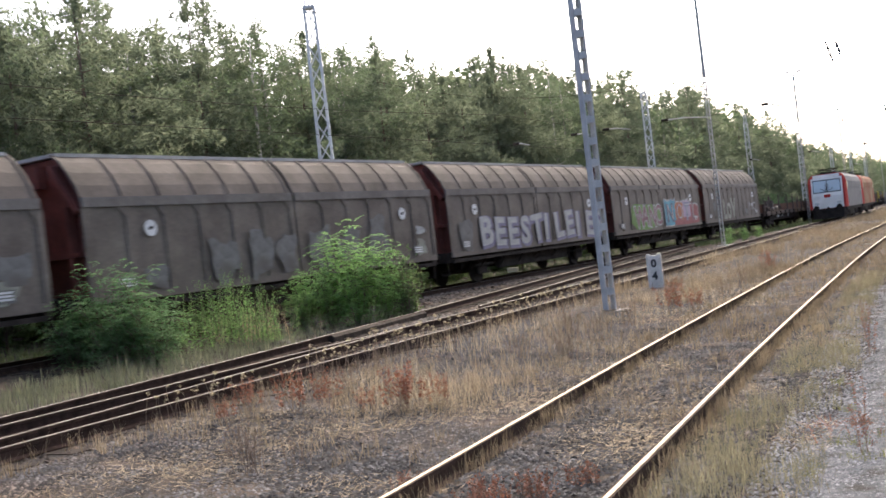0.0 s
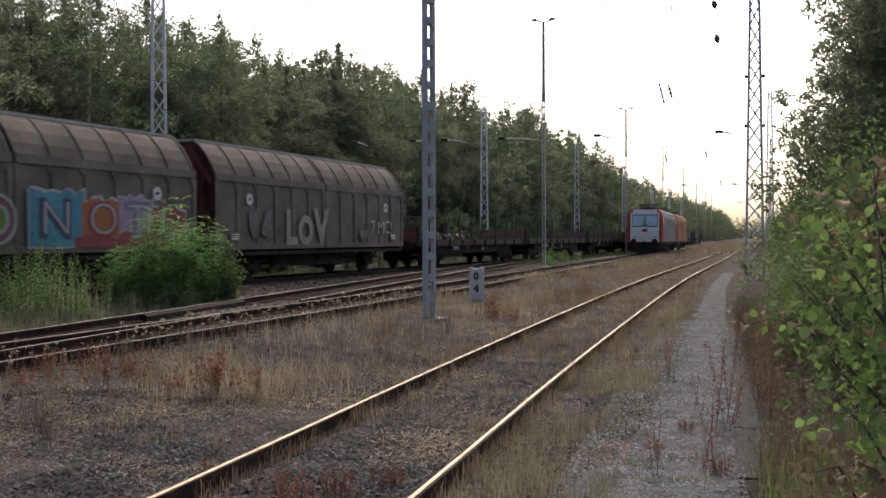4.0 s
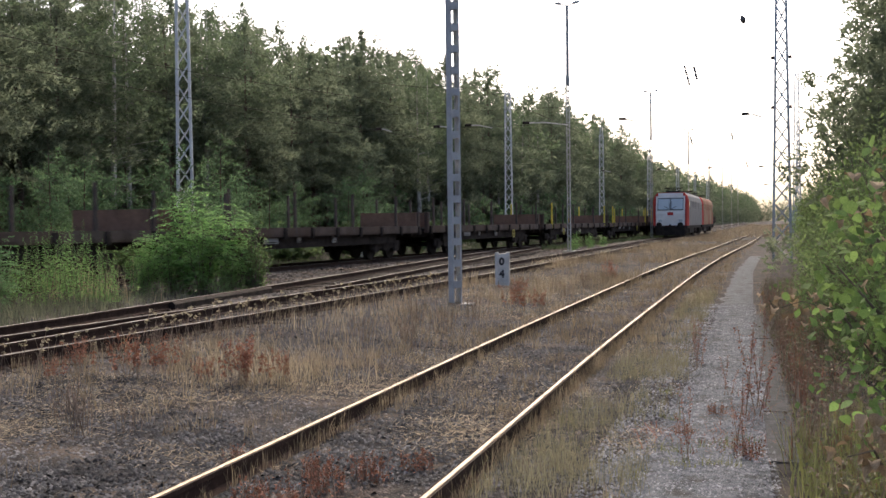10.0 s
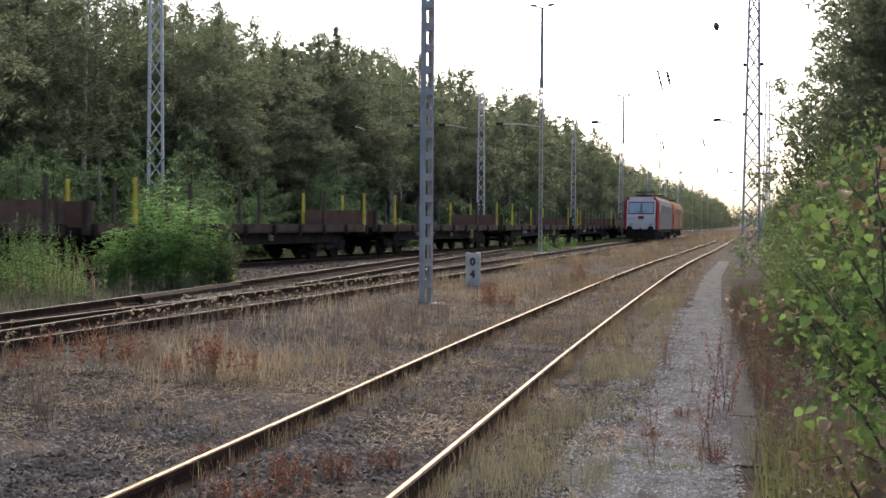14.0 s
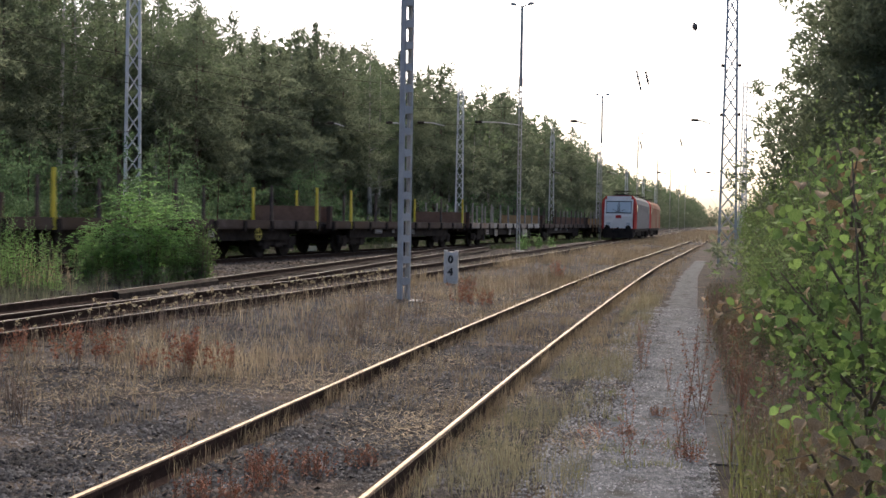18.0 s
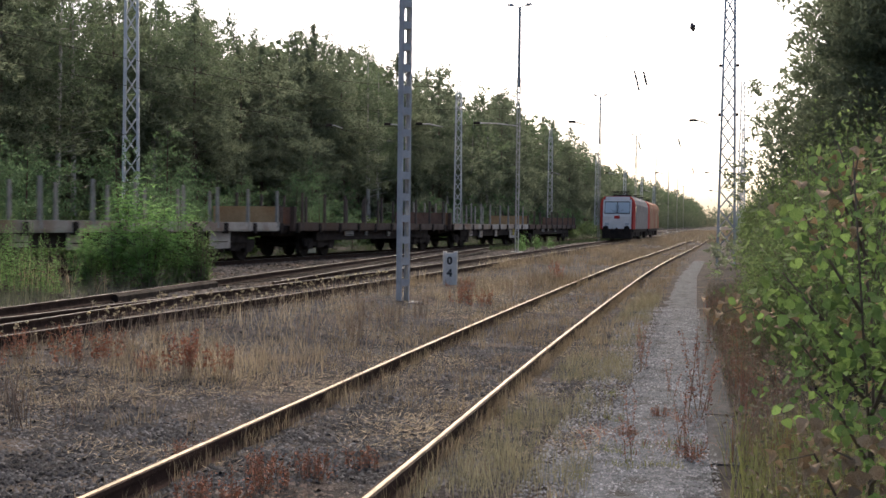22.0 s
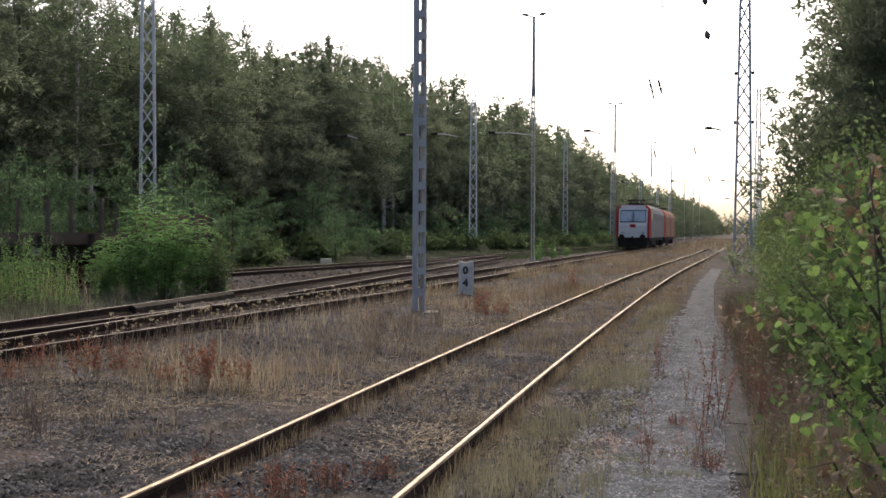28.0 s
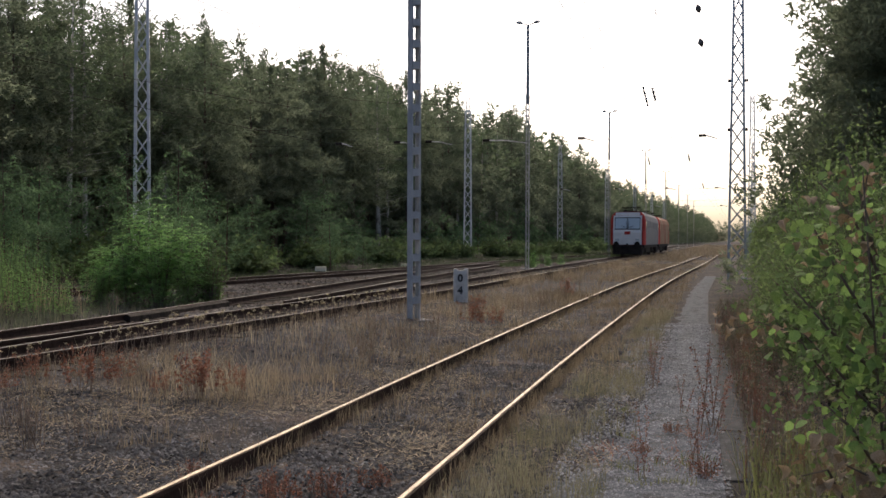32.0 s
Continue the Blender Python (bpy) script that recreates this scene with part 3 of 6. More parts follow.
def cloud(w, h, seed, n=26, rough=0.14):
    rng = np.random.default_rng(seed)
    ph = rng.uniform(0, 6.28, 4)
    out = []
    for i in range(n):
        a = 2 * math.pi * i / n
        r = 1 + rough * (math.sin(3 * a + ph[0]) + 0.6 * math.sin(5 * a + ph[1]) + 0.4 * math.sin(9 * a + ph[2]))
        ca, sa = math.cos(a), math.sin(a)
        out.append((w / 2 * r * math.copysign(abs(ca) ** 0.6, ca), h / 2 * r * math.copysign(abs(sa) ** 0.6, sa)))
    return out


def disc(r, n=20):
    return [(r * math.cos(2 * math.pi * i / n), r * math.sin(2 * math.pi * i / n)) for i in range(n)]


def letters(van, text, y0, pitch, z, size, mat, fat, back=None, x=1.43, jitter=0.06, seed=0):
    rng = np.random.default_rng(seed)
    for i, ch in enumerate(text):
        y = y0 + i * pitch
        dz, tilt = rng.uniform(-jitter, jitter), rng.uniform(-5, 5)
        if back:
            on_van(van, "graffiti_shadow", letter_mesh(ch, size, 0.001, back, fat + 0.075), y + 0.08, z + dz - 0.05, x - 0.004, "dull violet letter shadow", tilt, 1.25)
        on_van(van, "graffiti_letter", letter_mesh(ch, size, 0.001, mat, fat), y, z + dz, x, "", tilt, 1.25)


for i, van in enumerate(VANS):
    for y in (-5.35, 5.35):
        on_van(van, "white_disc", blob(disc(0.19), WHITE_MARK), y, 2.62, 1.434, "round white mark")
        on_van(van, "disc_stroke", blob([(-0.08, -0.05), (0.07, -0.02), (0.08, 0.05), (-0.06, 0.03)], UNDERFRAME), y, 2.62, 1.442)
    for y in (-6.2, 6.1):
        on_van(van, "data_panel", blob([(-0.28, -0.14), (0.28, -0.14), (0.28, 0.14), (-0.28, 0.14)], GHOST), y, 1.42, 1.434, "small worn lettering panel")
        for k in range(3):
            on_van(van, "lettering_bar", blob([(-0.2, -0.02), (0.2, -0.02), (0.2, 0.02), (-0.2, 0.02)], WHITE_MARK), y, 1.36 + k * 0.07, 1.442)
v0, v1, v2, v3, v4 = VANS
for y, z, w, h, mt, sd in ((2.6, 1.7, 1.6, 0.9, GHOST, 1), (4.4, 1.6, 1.4, 0.8, CHALK, 2), (5.8, 1.5, 1.2, 0.5, CREAM, 3), (6.4, 1.95, 0.9, 0.6, GHOST, 4), (3.6, 1.3, 2.0, 0.3, CRIMSON, 5)):
    on_van(v0, "graffiti_patch", blob(cloud(w, h, sd), mt), y, z, 1.428 + 0.002 * sd, "worn spray patch")
for y, z, w, h, mt, sd in ((-3.0, 1.75, 1.0, 1.0, GHOST, 11), (-1.6, 1.8, 0.9, 1.15, GHOST, 12), (-0.5, 1.75, 0.8, 1.0, GHOST, 13), (1.0, 1.8, 1.0, 1.1, GHOST, 14), (2.4, 1.75, 1.1, 1.0, GHOST, 15), (3.9, 1.9, 1.0, 1.3, GHOST, 16), (-5.3, 1.5, 0.7, 0.5, GHOST, 17), (6.3, 1.5, 0.5, 0.5, CREAM, 18), (6.3, 2.05, 0.5, 0.25, CHALK, 20)):
    on_van(v1, "graffiti_patch", blob(cloud(w, h, sd, 26, 0.18), mt), y, z, 1.43 + 0.0005 * sd, "worn grey spray patch")
letters(v2, "BEESTILEIES", -5.1, 1.09, 1.3, 1.4, CHALK, 0.045, PURPLE, 1.44, 0.05, 5)
on_van(v2, "graffiti_patch", blob(cloud(0.9, 1.1, 31), GHOST), -6.1, 1.75, 1.428)
on_van(v3, "graffiti_patch", blob(cloud(4.6, 1.25, 32, 40, 0.06), GREEN), -2.6, 1.8, 1.428, "green spray cloud")
for i, ch in enumerate("WANO"):
    y = -4.3 + i * 1.05
    on_van(v3, "graffiti_outline", letter_mesh(ch, 1.45, 0.001, CHALK, 0.09), y, 1.28 + 0.05 * (i % 2), 1.436, "white letter outline")
    on_van(v3, "graffiti_letter", letter_mesh(ch, 1.45, 0.001, MAROON, 0.015), y, 1.28 + 0.05 * (i % 2), 1.442, "maroon letter")


def jagged(y0, y1, z0, z1, seed, drop=0.0):
    """A block of paint with straight sides and a ragged top."""
    rng = np.random.default_rng(seed)
    n = max(5, int((y1 - y0) / 0.16))
    top = [(y1 + (y0 - y1) * k / n, z1 + rng.uniform(-0.1, 0.1) - drop * k / n) for k in range(n + 1)]
    return [(y0 + 0.02, z0), ((y0 + y1) / 2, z0 - 0.02), (y1 - 0.03, z0 + 0.01)] + top


BLOCKS = ((0.45, 2.35, 1.2, 2.5, BLUE, 41), (2.25, 3.75, 1.42, 2.34, ORANGE, 42), (3.7, 5.15, 1.42, 2.46, LILAC, 43), (5.1, 6.65, 1.4, 2.2, CRIMSON, 44))
for y0, y1, z0, z1, mt, sd in BLOCKS:
    on_van(v3, "graffiti_outline", blob(jagged(y0 - 0.06, y1 + 0.07, z0 - 0.05, z1 + 0.07, sd), CHALK), 0, 0, 1.428 + 0.0004 * (sd - 40), "white spray outline")
    on_van(v3, "graffiti_patch", blob(jagged(y0, y1, z0, z1, sd), mt), 0, 0, 1.436 + 0.0004 * (sd - 40), "coloured spray block")
on_van(v3, "graffiti_patch", blob(jagged(2.0, 6.75, 1.16, 1.5, 45), CRIMSON), 0, 0, 1.44, "crimson spray band")
for ch, y, mt, fat in (("N", 0.7, NAVY, 0.06), ("O", 2.4, CRIMSON, 0.03), ("T", 3.95, PURPLE, 0.07), ("L", 5.35, MAROON, 0.07)):
    on_van(v3, "graffiti_letter", letter_mesh(ch, 1.3, 0.001, mt, fat), y, 1.42, 1.446, "dark letter on the paint", 0.0, 1.2)
    on_van(v3, "graffiti_letter", letter_mesh(ch, 1.2, 0.001, CHALK, -0.02), y + 0.1, 1.48, 1.45, "thin white letter line", 0.0, 1.2)
for ch, y, s in (("L", -3.0, 1.6), ("O", -2.1, 1.3), ("V", -0.9, 1.7)):
    on_van(v4, "graffiti_letter", letter_mesh(ch, s, 0.001, CREAM, 0.07), y, 1.22, 1.436, "faded cream letter")
for y, z, w, h, sd in ((-5.1, 1.9, 0.5, 0.8, 51), (-4.2, 1.8, 0.6, 0.9, 52), (3.2, 1.5, 0.7, 0.4, 53)):
    on_van(v4, "graffiti_patch", blob(cloud(w, h, sd, 24, 0.2), GHOST), y, z, 1.434)
letters(v4, "7MC!", 3.9, 0.62, 1.55, 0.75, CHALK, 0.0, None, 1.44, 0.03, 8)


def row_of_posts(ys, mat, h=1.25, sides=(1, -1)):
    return [(y, sx, h, mat) for y in ys for sx in sides]


NINE = [-7.8, -5.9, -4.0, -2.0, -0.15, 2.2, 4.1, 6.0, 8.0]
EIGHT = [-6.6, -4.8, -2.9, -1.0, 1.2, 3.1, 5.0, 6.8]
YELLOWS = [(-6.5, 1, 1.3, YELLOW), (8.1, 1, 1.3, YELLOW), (-5.95, -1, 1.3, YELLOW), (8.1, -1, 1.3, YELLOW)] + row_of_posts([-3.9, -1.2, 4.6], POST_RUST)
BROWN_LABEL, YELLOW_LABEL = "rusty brown flat wagon with low sides", "rusty brown flat wagon with yellow stanchions"
FLATS = [
    # side, end boards, stanchions, label, hand wheel
    (FLAT_BROWN, WALL_BROWN, row_of_posts([-6.5, -3.0, 0.5, 3.0, 5.0, 7.0], POST_RUST), "rusty brown flat wagon with dark stanchions and bent steel parts", None),
    (FLAT_BROWN, WALL_BROWN, row_of_posts([-5.9, -2.0, 2.2, 6.0], POST_RUST), BROWN_LABEL, None),
    (FLAT_BROWN, WALL_BROWN, row_of_posts([-5.9, -2.0, 2.2, 6.0], POST_RUST), BROWN_LABEL, None),
    (FLAT_BROWN, WALL_BROWN, row_of_posts([-7.8, -4.0, 0.0, 4.1, 7.8], POST_RUST), BROWN_LABEL, 3.4),
    (FLAT_BROWN, WALL_BROWN, YELLOWS, YELLOW_LABEL, -3.9),
    (FLAT_BROWN, WALL_BROWN, YELLOWS, YELLOW_LABEL, 3.6),
    (FLAT_BROWN, WALL_BROWN, YELLOWS, YELLOW_LABEL, 3.6),
    (FLAT_BROWN, WALL_BROWN, YELLOWS, YELLOW_LABEL, None),
    (PALE_SIDE, WALL_OCHRE, row_of_posts(NINE, POST_GREY, 1.15), "pale rusty flat wagon with grey stanchions", None),
    (FLAT_BROWN, WALL_BROWN, row_of_posts(NINE, POST_RUST, 1.15), "dark brown flat wagon with many stanchions", None),
    (PALE_SIDE, WALL_OCHRE, row_of_posts(EIGHT, POST_GREY, 1.2), "pale rusty flat wagon with grey stanchions", 4.2),
    (FLAT_BROWN, WALL_BROWN, row_of_posts([-6.6, -4.65, -2.7, -0.8, 1.2, 3.2, 5.3, 7.3], POST_RUST, 0.95), "dark brown flat wagon at the end of the train", None),
]
PLATE = material("pale data plate", (0.24, 0.24, 0.23), (0.38, 0.38, 0.36), 3, 0.7, 0, 0.1, c3=(0.14, 0.1, 0.07))
YELLOW_RIM = material("yellow hand wheel paint", (0.35, 0.29, 0.04), (0.48, 0.4, 0.07), 3, 0.6)
for k, (side, wall, posts, label, wheel) in enumerate(FLATS):
    w = flat_wagon(side, wall, posts)
    tagged(w, label, "freight wagon", "wagons of the freight train")
    pale = side is PALE_SIDE
    for y, wd, hg in (((-2.6, 0.28, 0.4), (0.6, 0.2, 0.36), (4.4, 0.6, 0.5), (-4.6, 0.3, 0.3)) if pale else ((-3.4, 0.42, 0.16), (0.9, 0.13, 0.2), (-1.6, 0.1, 0.15))):
        pl = part("data_plate", Geo().box(1.24, 1.3, y - wd, y + wd, 0.95 - hg, 0.97, 0.01), PALE_SIDE if pale else PLATE, w, "pale plate under the side")
        part("plate_bar", Geo().box(1.3, 1.305, y - wd * 0.7, y + wd * 0.7, 0.9 - hg * 0.5, 0.93 - hg * 0.5), UNDERFRAME, pl)
    if wheel is not None:
        ring = [(1.42, wheel + 0.2 * math.cos(a), 0.82 + 0.2 * math.sin(a)) for a in np.linspace(0, 2 * math.pi, 17)]
        hw = part("hand_wheel", Geo().tube(ring, 0.022, 5, False), YELLOW_RIM, w, "yellow hand wheel")
        part("spoke", Geo().bar((1.42, wheel - 0.2, 0.82), (1.42, wheel + 0.2, 0.82), 0.025).bar((1.42, wheel, 0.62), (1.42, wheel, 1.02), 0.025), YELLOW_RIM, hw)
    MOVING.append((w, 10.45 + k * 17.72 - (1.1 if k == 11 else 0.0)))


SCRAP = material("pale bent sheet steel", (0.18, 0.15, 0.12), (0.32, 0.28, 0.23), 3, 0.6, 0.2, 0.2, c3=(0.2, 0.1, 0.06))
first_flat = next(o for o, off in MOVING if o.name == "flat_wagon")
rs = np.random.default_rng(77)
for k in range(7):
    yy = -7.2 + k * 0.85
    a = rs.uniform(-0.6, 0.9)
    part("bent_sheet", Geo().tube([(0.5, yy, 1.27), (0.95, yy + 0.3, 1.45 + 0.3 * abs(a)), (1.1, yy + 0.8, 1.55 + 0.25 * a), (1.15, yy + 1.2, 1.3)], [0.06, 0.08, 0.07, 0.05], 5), SCRAP if k % 2 else POST_RUST, first_flat, "bent pale steel piece")
for yy in (-5.9, -3.9):
    part("end_bracket", Geo().add([(0.9, yy - 0.3, 1.25), (1.1, yy - 0.3, 1.25), (1.1, yy + 0.3, 1.25), (0.9, yy + 0.3, 1.25), (0.9, yy - 0.12, 2.1), (1.1, yy - 0.12, 2.1), (1.1, yy + 0.12, 2.1), (0.9, yy + 0.12, 2.1)],
                                  [(3, 2, 1, 0), (4, 5, 6, 7), (0, 1, 5, 4), (1, 2, 6, 5), (2, 3, 7, 6), (3, 0, 4, 7)]), POST_RUST, first_flat, "dark rusty upright bracket")
for y0, y1 in ((-6.5, 0.5),):
    part("cross_bar", Geo().bar((-1.36, y0, 2.45), (-1.36, y1, 2.45), 0.04), POST_RUST, first_flat)


def motions():
    for thing, offset in MOVING:
        walk(thing, [(t, on_line(train_s(t) + offset)) for t in np.arange(0, 32.5, 0.8)])



# ======== trees ========


def pine_mesh(rng, height, radius, base, boughs, tufts, needles, leaf):
    """Foliage of a pine: uneven boughs that carry flat pads of needle sprays."""
    k = boughs
    u = 1 - (1 - (np.arange(k) + rng.uniform(0, 1, k)) / k) ** rng.uniform(0.72, 0.84)
    a = rng.uniform(0, 6.28, k)
    ph = rng.uniform(0, 6.28, 4)
    lobes = 1 + 0.22 * np.sin(2 * a + ph[0] + 5 * u) + 0.2 * np.sin(3 * a + ph[1] - 9 * u) + 0.16 * np.sin(17 * u + ph[2])
    full = (1 - u) ** rng.uniform(0.36, 0.62) * np.minimum(1.0, 0.72 + 1.2 * u)
    l = radius * full * lobes * rng.uniform(0.6, 1.12, k) + 0.12
    z = base + (height - base) * u * 0.97
    rise = np.interp(u, [0, 0.45, 0.85, 1], [-0.12, 0.15, 0.55, 0.9]) + rng.normal(size=k) * 0.13
    out = np.stack([np.cos(a), np.sin(a), np.zeros(k)], 1)
    side = np.stack([-np.sin(a), np.cos(a), np.zeros(k)], 1)
    n = k * tufts
    pick = rng.choice(k, n, p=l ** 1.25 / (l ** 1.25).sum())
    o, s, ll, zz, rr = out[pick], side[pick], l[pick], z[pick], rise[pick]
    q = 0.18 + 0.84 * rng.uniform(0, 1, n) ** 0.6
    p = o * (ll * q)[:, None] + s * (np.clip(rng.normal(size=n), -2, 2) * 0.24 * ll * (1.25 - q))[:, None]
    p[:, 2] += zz + ll * (rr * q - 0.12 * q * q) + rng.normal(size=n) * (0.05 + 0.035 * ll)
    # the leader with its short shoots
    m = max(6, n // 40)
    up = rng.uniform(0.9, 1.03, m)
    lead = np.stack([rng.normal(size=m) * 0.4 * (1.05 - up), rng.normal(size=m) * 0.4 * (1.05 - up), height * up], 1)
    p, o = np.concatenate([p, lead]), np.concatenate([o, rng.normal(size=(m, 3)) * 0.3 + [0, 0, 0.8]])
    p, o = np.repeat(p, needles, 0), np.repeat(o, needles, 0)
    p = p + rng.normal(size=p.shape) * 0.42 * leaf
    d = o * 0.5 + rng.normal(size=p.shape) * 0.6
    d[:, 2] += 0.3
    d /= np.linalg.norm(d, axis=1, keepdims=True)
    w = np.cross(d, rng.normal(size=p.shape))
    w *= 0.19 * leaf / np.linalg.norm(w, axis=1, keepdims=True)
    t = p + d * (leaf * rng.uniform(0.6, 1.3, len(p)))[:, None]
    v = np.stack([p - w, p + w, t], 1).reshape(-1, 3)
    return v, np.arange(len(v)).reshape(-1, 3)


def broad_mesh(rng, height, radius, base, limbs, per, leaf):
    """Foliage of a leafy tree: rising limbs with leaves hanging along their outer parts."""
    k = limbs
    u = 1 - (1 - (np.arange(k) + rng.uniform(0, 1, k)) / k) ** 0.75
    a = rng.uniform(0, 6.28, k)
    ph = rng.uniform(0, 6.28, 3)
    lobes = 1 + 0.22 * np.sin(2 * a + ph[0] + 4 * u) + 0.2 * np.sin(15 * u + ph[1])
    l = radius * np.sin(np.pi * (0.16 + 0.8 * u) ** 0.8) * lobes * rng.uniform(0.6, 1.12, k) + 0.1 * radius
    z = base + (height - base) * u * 0.88
    pick = rng.choice(k, k * per, p=l / l.sum())
    n = len(pick)
    q = 0.1 + 0.95 * rng.uniform(0, 1, n) ** 0.75
    ll = l[pick]
    p = np.stack([np.cos(a[pick]) * ll * q, np.sin(a[pick]) * ll * q, z[pick] + ll * (0.75 * q - 0.25 * q * q)], 1)
    sp = (0.05 + 0.13 * ll * (1.2 - q))[:, None]
    p += np.clip(rng.normal(size=(n, 3)), -1.9, 1.9) * sp * [1, 1, 0.8]
    p[:, 2] = np.minimum(p[:, 2], height * 1.02)
    return leaves(rng, p, leaf, 0.7, 0.25, 0.4)


def trunk_geo(rng, height, r0, boughs, reach, base):
    g = Geo()
    lean = rng.normal(size=2) * 0.15
    spine = [(lean[0] * k, lean[1] * k, height * k * 0.97) for k in (0, 0.3, 0.65, 1.0)]
    g.tube(spine, [r0, r0 * 0.8, r0 * 0.5, r0 * 0.06], 6)
    for i in range(boughs):
        u = rng.uniform(base / height, 0.9)
        a = rng.uniform(0, 6.28)
        l = reach * (1.05 - u) * rng.uniform(0.6, 1.0) + 0.2
        z = height * u * 0.97
        g.tube([(lean[0] * u, lean[1] * u, z), (l * math.cos(a), l * math.sin(a), z + 0.2 * l)], [r0 * 0.2, r0 * 0.04], 4, False)
    return g


def tree(kind, seed, height, radius, base, amount, leaf, label, boughs=22):
    rng = np.random.default_rng(seed)
    t = new(kind)
    part("trunk", trunk_geo(rng, height, 0.011 * height, boughs, radius, base * 0.7), BARK if kind != "birch_tree" else BIRCH_BARK, t, smooth=True)
    v, f = (pine_mesh if kind == "pine_tree" else broad_mesh)(rng, height, radius, base, *amount, leaf)
    part("crown", soup("crown", v, f, {"pine_tree": PINE_LEAF, "birch_tree": BIRCH_LEAF}.get(kind, YOUNG_LEAF)), None, t)
    return tagged(t, label, "tree", "trees of the forest edge")


YOUNG_LEAF = material("grey green young foliage", (0.095, 0.165, 0.08), (0.17, 0.26, 0.125), 0.6, 0.75, 0, 0, 6, island=0.25, through_light=0.5, spec=0.2)
BIRCH_BARK = material("pale birch bark", (0.3, 0.29, 0.26), (0.5, 0.48, 0.44), 5, 0.8, 0, 0.2, 20, c3=(0.06, 0.055, 0.05))
PINE_LABEL, BIRCH_LABEL = "tall dark green pine at the forest edge", "green birch among the pines"
PINE_SIZES = ((1, 14.5, 4.0, 4.6), (2, 14.5, 4.4, 5.6), (3, 14.5, 3.5, 3.4), (4, 14.5, 4.1, 6.2), (14, 14.5, 4.8, 5.0), (15, 14.5, 3.3, 4.2))
BIRCH_SIZES = ((5, 13, 3.1, 4.2), (6, 13, 3.5, 4.8), (7, 13, 2.8, 3.6))
YOUNG_SIZES = ((8, 4.6, 1.3, 0.3), (9, 5.6, 1.4, 0.4), (10, 3.6, 1.2, 0.1))
PINES = [tree("pine_tree", s, h, r, b, (130, 13, 8), 0.23, PINE_LABEL, 14) for s, h, r, b in PINE_SIZES]
BROADS = [tree("birch_tree", s, h, r, b, (100, 64), 0.125, BIRCH_LABEL, 12) for s, h, r, b in BIRCH_SIZES]
MID_PINES = [tree("pine_tree", s + 40, h, r, b * 0.6, (90, 8, 6), 0.4, PINE_LABEL, 8) for s, h, r, b in PINE_SIZES]
FAR_PINES = [pine_mesh(np.random.default_rng(s + 20), h, r, b * 0.3, 60, 6, 5, 0.68) for s, h, r, b in PINE_SIZES]
FAR_BROADS = [tree("birch_tree", s + 20, h, r, b, (60, 14), 0.45, BIRCH_LABEL, 3) for s, h, r, b in BIRCH_SIZES]
YOUNG = [tree("young_tree", s, h, r, b, (64, 46), 0.1, "young grey-green leafy tree before the forest", 12) for s, h, r, b in YOUNG_SIZES]
FAR_YOUNG = [tree("young_tree", s + 20, h, r, b, (34, 14), 0.3, "young grey-green leafy tree before the forest", 4) for s, h, r, b in YOUNG_SIZES]


